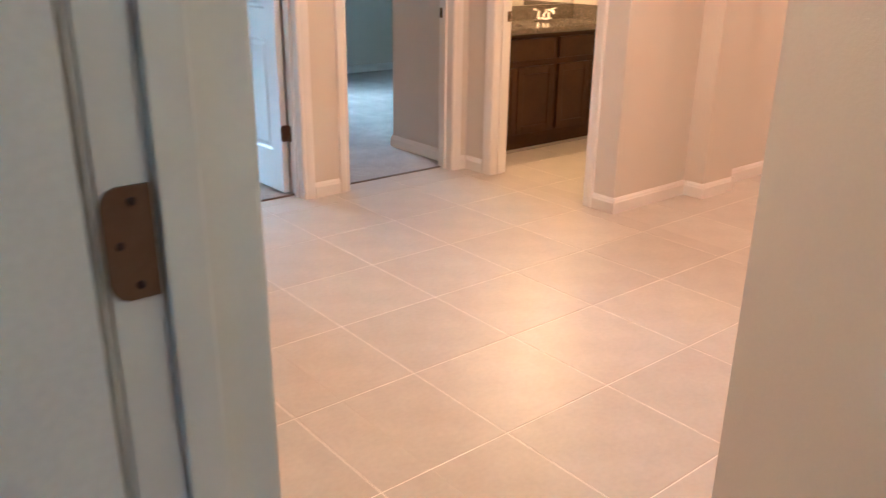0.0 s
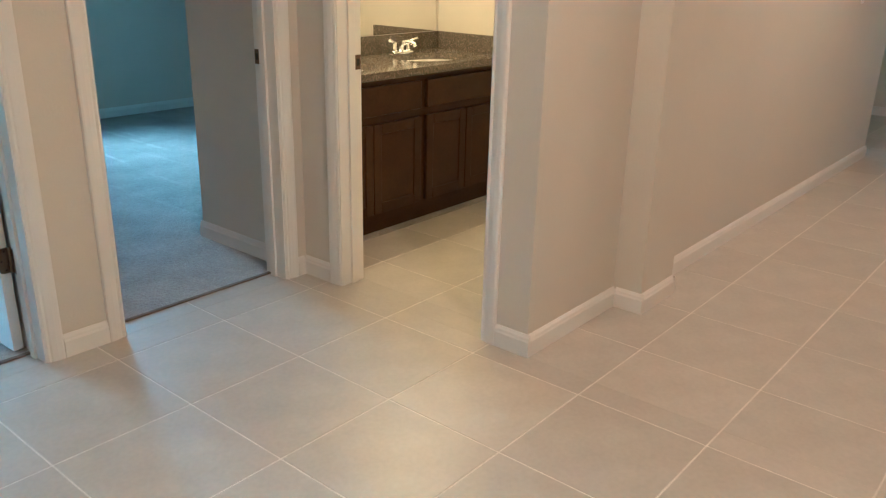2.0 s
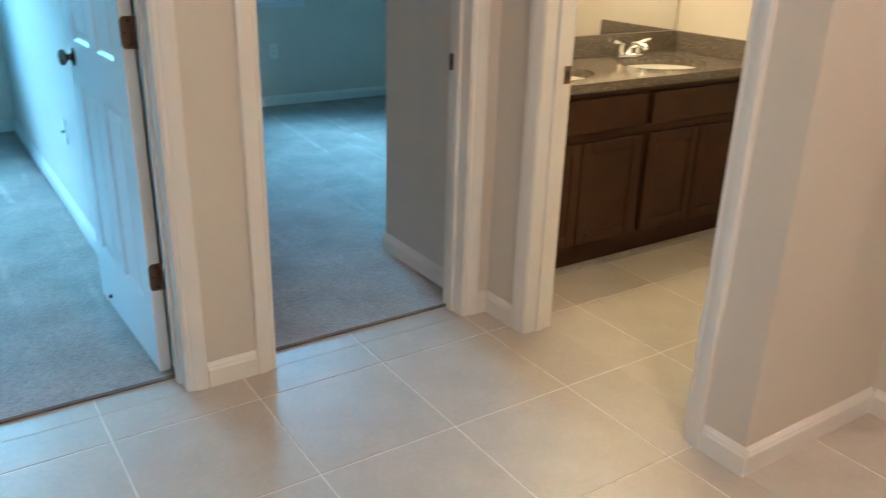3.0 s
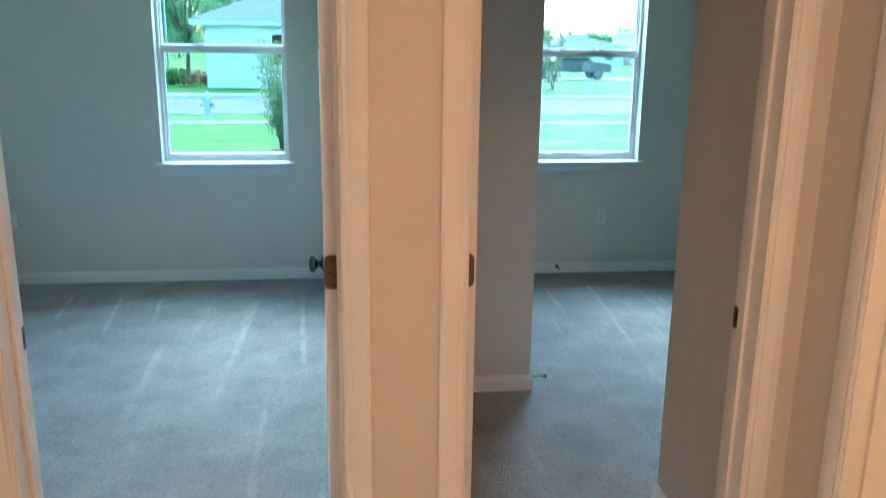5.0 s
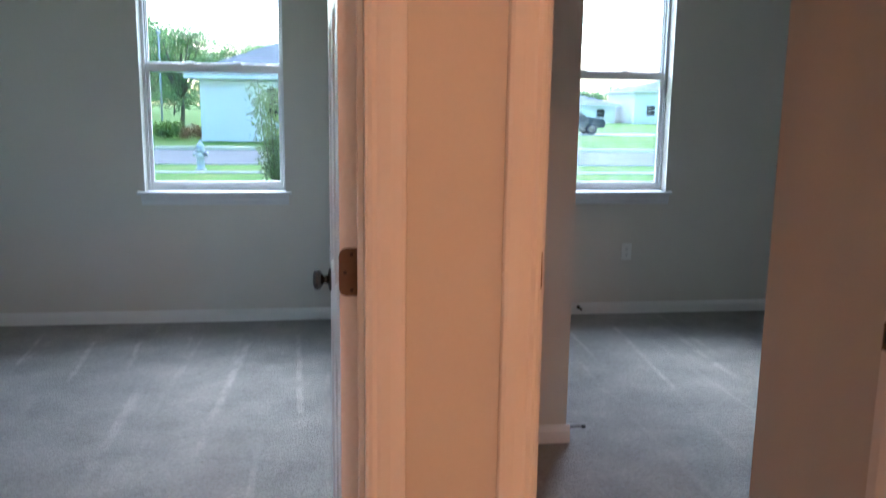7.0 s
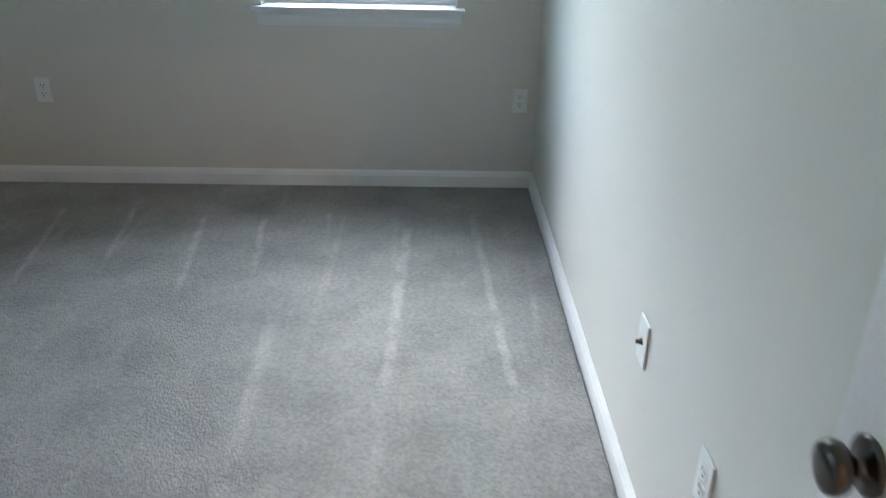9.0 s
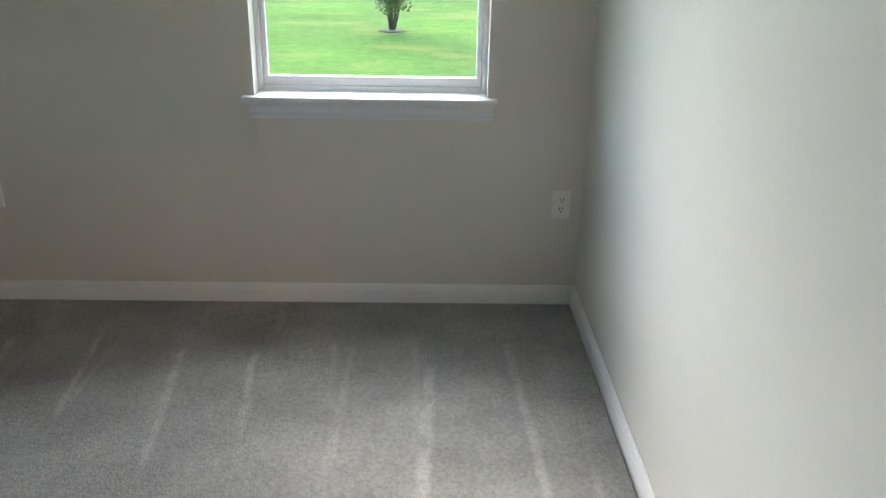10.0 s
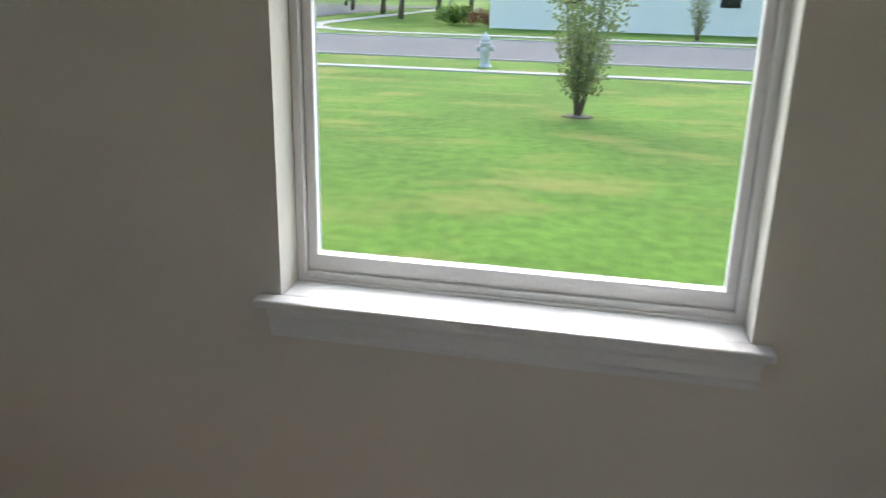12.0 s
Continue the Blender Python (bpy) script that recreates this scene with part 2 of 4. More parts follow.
g_noise.inputs["Scale"].default_value, g_noise.inputs["Detail"].default_value = 0.8, 8
g_range.inputs["From Min"].default_value, g_range.inputs["From Max"].default_value = 0.52, 0.78
glink(gn.new("ShaderNodeTexCoord").outputs["Object"], g_map.inputs["Vector"]), glink(g_map.outputs["Vector"], g_noise.inputs["Vector"])
glink(g_noise.outputs["Fac"], g_range.inputs["Value"]), glink(g_range.outputs["Result"], g_mix.inputs["Factor"])
glink(g_from, g_mix.inputs[6]), glink(g_mix.outputs[2], g_bsdf.inputs["Base Color"])
g_mix.inputs[7].default_value = (0.29, 0.26, 0.085, 1)


def simple(name, **values):
    m = bpy.data.materials.new(name)
    m.use_nodes = True
    for key, value in values.items():
        m.node_tree.nodes["Principled BSDF"].inputs[key.replace("_", " ")].default_value = value
    return m


# dark tint in both glasses dims the view outside; panes cast no shadow
GLASS = simple("view_dimming_glass", Base_Color=(0.225, 0.225, 0.205, 1), Roughness=0.0, Transmission_Weight=1.0, IOR=1.02)
DEWY = simple("dew_marked_glass", Base_Color=(0.255, 0.26, 0.24, 1), Roughness=0.0, Transmission_Weight=1.0, IOR=1.02)
# dried droplets that scatter the daylight, thickest in the upper half of the pane
d_n, d_link = DEWY.node_tree.nodes, DEWY.node_tree.links.new
d_pos = d_n.new("ShaderNodeTexCoord").outputs["Object"]
d_fac = None
for d_scale, d_stretch, d_low, d_high in ((2.2, 1.0, 0.36, 0.62), (42.0, 0.45, 0.40, 0.66)):
    d_map, d_noise, d_range = d_n.new("ShaderNodeMapping"), d_n.new("ShaderNodeTexNoise"), d_n.new("ShaderNodeMapRange")
    d_map.inputs["Scale"].default_value = (1.0, 1.0, d_stretch)
    d_noise.inputs["Scale"].default_value, d_noise.inputs["Detail"].default_value = d_scale, 5
    d_range.inputs["From Min"].default_value, d_range.inputs["From Max"].default_value = d_low, d_high
    d_link(d_pos, d_map.inputs["Vector"]), d_link(d_map.outputs["Vector"], d_noise.inputs["Vector"]), d_link(d_noise.outputs["Fac"], d_range.inputs["Value"])
    if d_fac is None:
        d_fac = d_range.outputs["Result"]
    else:
        d_mul, d_gain = d_n.new("ShaderNodeMath"), d_n.new("ShaderNodeMath")
        d_mul.operation = d_gain.operation = "MULTIPLY"
        d_gain.inputs[1].default_value = 0.045
        d_link(d_fac, d_mul.inputs[0]), d_link(d_range.outputs["Result"], d_mul.inputs[1]), d_link(d_mul.outputs["Value"], d_gain.inputs[0])
        d_fac = d_gain.outputs["Value"]
d_film, d_mix = d_n.new("ShaderNodeBsdfTranslucent"), d_n.new("ShaderNodeMixShader")
d_film.inputs["Color"].default_value = (0.42, 0.44, 0.42, 1)
d_link(d_fac, d_mix.inputs["Fac"]), d_link(d_n["Principled BSDF"].outputs["BSDF"], d_mix.inputs[1]), d_link(d_film.outputs["BSDF"], d_mix.inputs[2])
d_link(d_mix.outputs["Shader"], d_n["Material Output"].inputs["Surface"])
MIRROR = simple("mirror_silver", Base_Color=(0.88, 0.89, 0.88, 1), Roughness=0.01, Metallic=1.0)
GLOW = simple("lamp_lens", Base_Color=(0.9, 0.85, 0.75, 1), Emission_Color=(1.0, 0.72, 0.42, 1), Emission_Strength=6.0)


# ---- mesh helpers ----
def box(bm, x0, x1, y0, y1, z0, z1, bevel=0.0):
    made = bmesh.ops.create_cube(bm, size=1, matrix=Matrix.LocRotScale(((x0 + x1) / 2, (y0 + y1) / 2, (z0 + z1) / 2), None, (abs(x1 - x0), abs(y1 - y0), abs(z1 - z0))))
    if bevel:
        edges = {e for v in made["verts"] for e in v.link_edges}
        bmesh.ops.bevel(bm, geom=list(edges), offset=bevel, segments=2, affect="EDGES", profile=0.5)
    return bm


def boxes(*rows, bevel=0.0):
    bm = bmesh.new()
    for r in rows:
        box(bm, *r, bevel=bevel)
    return bm


def prism(bm, outline, start, a, b, along):
    """Extrude an outline of (a, b) pairs from start by the vector along."""
    start, a, b, along = Vector(start), Vector(a), Vector(b), Vector(along)
    low = [bm.verts.new(start + a * p + b * q) for p, q in outline]
    high = [bm.verts.new(v.co + along) for v in low]
    count = len(low)
    for k in range(count):
        bm.faces.new((low[k], low[(k + 1) % count], high[(k + 1) % count], high[k]))
    bm.faces.new(low[::-1])
    bm.faces.new(high)
    return bm


def lathe(bm, profile, m=Matrix(), count=20):
    rings = []
    for r, z in profile:
        rings.append([bm.verts.new(m @ Vector((r * math.cos(2 * math.pi * k / count), r * math.sin(2 * math.pi * k / count), z))) for k in range(count)])
    for lo, hi in zip(rings, rings[1:]):
        for k in range(count):
            bm.faces.new((lo[k], lo[(k + 1) % count], hi[(k + 1) % count], hi[k])).smooth = True
    bm.faces.new(rings[0][::-1])
    bm.faces.new(rings[-1])
    return bm


def tube(bm, points, radius, count=8):
    """A round bar through the points; radius is a number or one for each point."""
    rings = []
    for k, p in enumerate(points):
        p = Vector(p)
        way = (Vector(points[min(k + 1, len(points) - 1)]) - Vector(points[max(k - 1, 0)])).normalized()
        side = way.orthogonal().normalized()
        other = way.cross(side)
        r = radius[k] if isinstance(radius, (list, tuple)) else radius
        rings.append([bm.verts.new(p + (side * math.cos(2 * math.pi * j / count) + other * math.sin(2 * math.pi * j / count)) * r) for j in range(count)])
    for lo, hi in zip(rings, rings[1:]):
        shift = min(range(count), key=lambda s: sum((lo[j].co - hi[(j + s) % count].co).length for j in range(count)))
        for j in range(count):
            bm.faces.new((lo[j], lo[(j + 1) % count], hi[(j + 1 + shift) % count], hi[(j + shift) % count])).smooth = True
    bm.faces.new(rings[0][::-1])
    bm.faces.new(rings[-1])
    return bm


def mesh_of(name, bm, mat):
    bmesh.ops.recalc_face_normals(bm, faces=bm.faces)
    me = bpy.data.meshes.new(name)
    bm.to_mesh(me)
    bm.free()
    me.materials.append(mat)
    return me


def part(name, bm, mat, parent, label="", m=None):
    ob = new(name, mesh_of(name, bm, mat))
    ob.parent = parent
    if m is not None:
        ob.matrix_basis = m
    return tagged(ob, label)


def thing(name, m, label, category, group="", kind=""):
    ob = new(name)
    ob.empty_display_size = 0.1
    ob.matrix_basis = m
    return tagged(ob, label, category, group, kind)


def structure(name, bm, mat, label, category):
    return tagged(new(name, mesh_of(name, bm, mat)), label, category, kind="structure")


# ---- plan ----
TILE_SIZE = 0.436
CEIL = 2.76
HALL_Y, ROOM_Y = 0.590, 0.715          # wall between hall and bedrooms
NORTH, OUT = 4.444, 4.644              # window wall
EAST_A = -0.595                        # bedroom one's east wall
DOOR_A, DOOR_B, DOOR_BATH = (-1.375, -0.615), (-0.318, 0.425), (-0.388, 0.355)
BATH_X = 0.545                         # hall's east wall with the bathroom door
HALL_S = -2.36
WIN_A, WIN_B, WIN_W, WIN_S, WIN_F, WIN_Z = (-1.833, -0.978), (0.672, 1.533), (2.05, 2.91), (-3.95, -3.69), (5.60, 6.40), (0.825, 2.352)
HEAD = 2.02
GROUND = -0.30

WALLS = {
    "wall_north": [(-4.1, WIN_A[0], NORTH, OUT, -0.05, CEIL), (WIN_A[1], WIN_B[0], NORTH, OUT, -0.05, CEIL), (WIN_B[1], 3.7, NORTH, OUT, -0.05, CEIL),
                   (*WIN_A, NORTH, OUT, -0.05, WIN_Z[0]), (*WIN_B, NORTH, OUT, -0.05, WIN_Z[0]), (*WIN_A, NORTH, OUT, WIN_Z[1], CEIL), (*WIN_B, NORTH, OUT, WIN_Z[1], CEIL)],
    "wall_bedrooms": [(-4.1, (DOOR_A[0] - 0.016), HALL_Y, ROOM_Y, -0.05, CEIL), ((DOOR_A[1] + 0.016), (DOOR_B[0] - 0.016), HALL_Y, ROOM_Y, -0.05, CEIL), ((DOOR_B[1] + 0.016), BATH_X + 0.12, HALL_Y, ROOM_Y, -0.05, CEIL),
                      ((DOOR_A[0] - 0.016), (DOOR_A[1] + 0.016), HALL_Y, ROOM_Y, HEAD - 0.002, CEIL), ((DOOR_B[0] - 0.016), (DOOR_B[1] + 0.016), HALL_Y, ROOM_Y, HEAD - 0.002, CEIL)],
    "wall_between_bedrooms": [(EAST_A, EAST_A + 0.115, ROOM_Y, NORTH, -0.05, CEIL)],
    "wall_bedroom_west": [(-4.2, -4.0, ROOM_Y, WIN_W[0], -0.05, CEIL), (-4.2, -4.0, WIN_W[1], NORTH, -0.05, CEIL), (-4.2, -4.0, *WIN_W, -0.05, WIN_Z[0]), (-4.2, -4.0, *WIN_W, WIN_Z[1], CEIL)],
    "wall_bedroom_east": [(3.6, 3.7, 1.32, NORTH, -0.05, CEIL)],
    "wall_closet": [(EAST_A + 0.115, 0.28, 2.37, 3.05, -0.05, CEIL)],
    "wall_bedroom_entry": [(0.515, BATH_X + 0.12, ROOM_Y, 1.32, -0.05, CEIL)],
    "wall_bath_north": [(BATH_X + 0.12, 3.7, 1.22, 1.32, -0.05, CEIL)],
    "wall_bath_west": [(BATH_X, BATH_X + 0.12, (DOOR_BATH[1] + 0.016), HALL_Y, -0.05, CEIL), (BATH_X, BATH_X + 0.12, -0.592, (DOOR_BATH[0] - 0.016), -0.05, CEIL), (BATH_X, BATH_X + 0.12, (DOOR_BATH[0] - 0.016), (DOOR_BATH[1] + 0.016), HEAD - 0.002, CEIL)],
    "wall_bath_east": [(2.155, 2.26, -0.48, 1.22, -0.05, CEIL)],
    "wall_hall_north": [(BATH_X + 0.12, 1.16, -0.592, -0.48, -0.05, CEIL), (1.16, 1.44, -0.716, -0.48, -0.05, CEIL), (1.44, 4.9, -0.622, -0.48, -0.05, CEIL)],
    "wall_hall_end": [(6.9, 7.0, -2.48, 0.6, -0.05, CEIL)],
    "wall_hall_far": [(4.78, 4.9, -0.48, 0.7, -0.05, CEIL), (4.9, WIN_F[0], 0.5, 0.7, -0.05, CEIL), (WIN_F[1], 6.9, 0.5, 0.7, -0.05, CEIL), (*WIN_F, 0.5, 0.7, -0.05, WIN_Z[0]), (*WIN_F, 0.5, 0.7, WIN_Z[1], CEIL)],
    "wall_hall_south": [(-1.14, 6.9, HALL_S - 0.12, HALL_S, -0.05, CEIL)],
    "wall_vestibule_east": [(-1.26, -1.14, -4.3, HALL_S, -0.05, CEIL)],
    "wall_vestibule_south": [(-5.2, -1.26, -4.4, -4.3, -0.05, CEIL)],
    "wall_hall_west": [(-1.695, -1.585, -0.44, HALL_Y, -0.05, CEIL), (-2.425, -1.585, -0.555, -0.44, -0.05, CEIL)],
    "wall_start_room": [(-2.545, -2.425, -2.544, -0.44, -0.05, CEIL), (-2.545, -2.425, -4.3, -3.336, -0.05, CEIL), (-2.545, -2.425, -3.336, -2.544, HEAD - 0.002, CEIL)],
    "wall_start_room_west": [(-5.3, -5.1, -4.3, WIN_S[0], -0.05, CEIL), (-5.3, -5.1, WIN_S[1], -1.4, -0.05, CEIL), (-5.3, -5.1, *WIN_S, -0.05, WIN_Z[0]), (-5.3, -5.1, *WIN_S, WIN_Z[1], CEIL)],
    "wall_start_room_north": [(-5.1, -2.545, -1.5, -1.4, -0.05, CEIL)],
}
for wall_name, rows in WALLS.items():
    structure(wall_name, boxes(*rows), PAINT, "smooth greige painted drywall wall with orange-peel texture", "wall")
structure("ceiling", boxes((-5.2, 7.0, -4.4, OUT, CEIL, CEIL + 0.1)), CEILING, "flat white painted drywall ceiling", "ceiling")
# unseen roof, added so that its eaves block the sun at the windows
structure("roof", boxes((-5.8, 7.6, -5.0, OUT + 0.45, CEIL + 0.12, CEIL + 0.35)), SHINGLE, "unseen low grey shingle roof, its eaves added to keep sun off the windows", "roof")
structure("floor_slab", boxes((-4.0, 3.6, 0.700, NORTH, -0.10, -0.052)), CONCRETE, "concrete slab under the carpet", "floor")
structure("floor_carpet_bedrooms", boxes((-4.0, EAST_A - 0.019, 0.700, NORTH, -0.05, 0.004), (EAST_A - 0.019, 3.6, 0.700, 0.90, -0.05, 0.004), (EAST_A + 0.05, 3.6, 0.90, NORTH, -0.05, 0.004)), CARPET, "grey cut-pile carpet with pale vacuum marks", "carpet")
structure("floor_carpet_start_room", boxes((-5.1, -2.46, -4.3, -1.5, -0.05, 0.004)), CARPET, "grey cut-pile carpet of the first room", "carpet")
floor = structure("floor_tile", boxes((-2.46, 6.9, -4.3, 0.495, -0.06, -0.0014), (-2.46, BATH_X + 0.12, 0.495, 0.698, -0.06, -0.0014), (BATH_X + 0.12, 2.155, 0.495, 0.698, -0.06, -0.0014), (BATH_X + 0.12, 2.155, 0.698, 1.22, -0.06, -0.0014)), GROUT, "pale grout bed under beige porcelain floor tiles", "floor")
# brown strip draws the shade line between carpet and tile
structure("threshold_shade_strip", boxes((DOOR_A[0], DOOR_A[1], 0.690, 0.704, -0.004, 0.007), (DOOR_B[0], DOOR_B[1], 0.690, 0.704, -0.004, 0.007)), BARK, "thin brown strip standing in for the shade where carpet meets tile", "threshold")

BASE = [(0, 0), (0.014, 0), (0.014, 0.058), (0.011, 0.064), (0.009, 0.072), (0.004, 0.080), (0.003, 0.083), (0, 0.083)]


def baseboard(x0, y0, x1, y1, nx, ny, name="baseboard"):
    """A moulded skirting from one end to the other; (nx, ny) points into the room."""
    bm = bmesh.new()
    prism(bm, BASE, (x0, y0, 0.0), (nx, ny, 0), (0, 0, 1), (x1 - x0, y1 - y0, 0))
    return structure(name, bm, TRIM, "white moulded wooden baseboard along the wall foot", "baseboard")


for run in [
        (-4.0, NORTH, EAST_A, NORTH, 0, -1), (EAST_A, NORTH - 0.014, EAST_A, ROOM_Y, -1, 0), (-4.0, ROOM_Y, DOOR_A[0] - 0.068, ROOM_Y, 0, 1), (-4.0, ROOM_Y, -4.0, NORTH, 1, 0),
        (0.28, NORTH, 3.6, NORTH, 0, -1), (-0.48, 2.37, 0.294, 2.37, 0, -1), (0.28, 2.37, 0.28, 3.05, 1, 0), (0.515, ROOM_Y, 0.515, 1.334, -1, 0), (0.515, 1.32, 3.6, 1.32, 0, 1),
        (-0.48, ROOM_Y, -0.48, 2.356, 1, 0),
        (DOOR_A[1] + 0.068, HALL_Y, DOOR_B[0] - 0.068, HALL_Y, 0, -1), (DOOR_B[1] + 0.068, HALL_Y, BATH_X - 0.014, HALL_Y, 0, -1), (-1.585, HALL_Y, DOOR_A[0] - 0.068, HALL_Y, 0, -1),
        (BATH_X, HALL_Y, BATH_X, DOOR_BATH[1] + 0.068, -1, 0), (BATH_X, DOOR_BATH[0] - 0.068, BATH_X, -0.606, -1, 0),
        (BATH_X, -0.592, 1.16, -0.592, 0, -1), (1.16, -0.606, 1.16, -0.730, -1, 0), (1.16, -0.716, 1.44, -0.716, 0, -1), (1.44, -0.730, 1.44, -0.636, 1, 0), (1.44, -0.622, 4.914, -0.622, 0, -1),
        (4.9, -0.622, 4.9, 0.5, 1, 0), (6.9, HALL_S, 6.9, 0.5, -1, 0), (-1.26, HALL_S, 6.9, HALL_S, 0, 1), (-1.26, -4.3, -1.26, HALL_S + 0.014, -1, 0),
        (-2.425, -0.555, -1.571, -0.555, 0, -1), (-1.585, -0.555, -1.585, HALL_Y, 1, 0), (-2.425, -2.49, -2.425, -0.569, 1, 0),
        (2.155, -0.48, 2.155, 0.72, -1, 0)]:
    baseboard(*run)

# ---- doors ----
CASING = [(0, 0), (0, 0.007), (0.006, 0.010), (0.014, 0.008), (0.020, 0.011), (0.036, 0.015), (0.054, 0.016), (0.060, 0.014), (0.062, 0.010), (0.062, 0)]


def hinge(parent, m):
    """A leaf with rounded corners and three screws, flat on the local xz plane, facing -y."""
    bm = bmesh.new()
    outline = [(-0.019, -0.0445), (0.006, -0.0445), (0.013, -0.042), (0.017, -0.037), (0.019, -0.030), (0.019, 0.030), (0.017, 0.037), (0.013, 0.042), (0.006, 0.0445), (-0.019, 0.0445)]
    prism(bm, outline, (0, 0, 0), (1, 0, 0), (0, 0, 1), (0, -0.003, 0))
    leaf = part("hinge_leaf", bm, BRONZE, parent, "brown-bronze metal hinge leaf with three screws", m)
    for sx, sz in ((-0.004, 0.033), (0.008, 0.0), (-0.004, -0.033)):
        part("screw", lathe(bmesh.new(), [(0.0035, 0), (0.0035, 0.001), (0.001, 0.0014)], pose(sx, -0.003, sz, 90), 8), SCREW, leaf)
    return leaf


def door_frame(name, span, depth, along_x, hinge_low, strike_z, label, hinges=(), leafs=True):
    """Jambs, stops and casings of an opening. span: its edges along the wall; depth: the wall's two faces (the hall's first)."""
    root = thing(name, Matrix(), label, "door frame", kind="structure")
    flip = Matrix() if along_x else Matrix(((0, 1, 0, 0), (1, 0, 0, 0), (0, 0, 1, 0), (0, 0, 0, 1)))
    s0, s1 = span
    d0, d1 = min(depth), max(depth)

    def put(pname, bm, mat=TRIM, plabel="", parent=root):
        bmesh.ops.transform(bm, matrix=flip, verts=bm.verts)
        return part(pname, bm, mat, parent, plabel)

    jamb_l = put("jamb", boxes((s0 - 0.018, s0, d0 - 0.003, d1 + 0.003, 0, HEAD), bevel=0.0015))
    jamb_r = put("jamb", boxes((s1, s1 + 0.018, d0 - 0.003, d1 + 0.003, 0, HEAD), bevel=0.0015))
    put("head_jamb", boxes((s0, s1, d0 - 0.003, d1 + 0.003, HEAD - 0.018, HEAD), bevel=0.0015))
    mid = d1 - 0.038 if depth[0] < depth[1] else d0 + 0.038
    st = (mid - 0.034, mid) if depth[0] < depth[1] else (mid, mid + 0.034)
    put("stop", boxes((s0, s0 + 0.011, *st, 0, HEAD - 0.018), bevel=0.002))
    put("stop", boxes((s1 - 0.011, s1, *st, 0, HEAD - 0.018), bevel=0.002))
    put("stop", boxes((s0 + 0.011, s1 - 0.011, *st, HEAD - 0.029, HEAD - 0.018), bevel=0.002))
    for face, way in ((d0, -1), (d1, 1)):
        for edge, out in ((s0 - 0.005, -1), (s1 + 0.005, 1)):
            put("casing", prism(bmesh.new(), CASING, (edge, face, 0), (out, 0, 0), (0, way, 0), (0, 0, HEAD + 0.005)))
        put("casing", prism(bmesh.new(), CASING, (s0 - 0.067, face, HEAD + 0.005), (0, 0, 1), (0, way, 0), (s1 - s0 + 0.134, 0, 0)))
    hinge_jamb, strike_jamb = (jamb_l, jamb_r) if hinge_low else (jamb_r, jamb_l)
    hs, ss = (s0, s1) if hinge_low else (s1, s0)
    wy = (d1 - 0.016) if depth[0] < depth[1] else (d0 + 0.016)
    for z in hinges:
        if along_x:
            m = pose(hs, wy, z, 0, 0, 90 if hinge_low else -90) @ (Matrix.Diagonal((1, 1, 1, 1)))
            if not hinge_low:
                m = pose(hs, wy, z, 0, 180, -90)
        else:
            m = pose(wy, hs, z, 0, 180, 0)
        hinge(hinge_jamb, m)
    if strike_z:
        inward = 0.002 if not hinge_low else -0.002
        plate = boxes((min(ss, ss + inward), max(ss, ss + inward), wy - 0.016, wy + 0.016, strike_z - 0.029, strike_z + 0.029), bevel=0.0006)
        pl = put("strike_plate", plate, BRONZE, "small bronze strike plate", strike_jamb)
        put("latch_hole", boxes((min(ss, ss + inward * 1.6), max(ss, ss + inward * 1.6), wy - 0.006, wy + 0.008, strike_z - 0.013, strike_z + 0.013)), SLOT, "", pl)
    return root


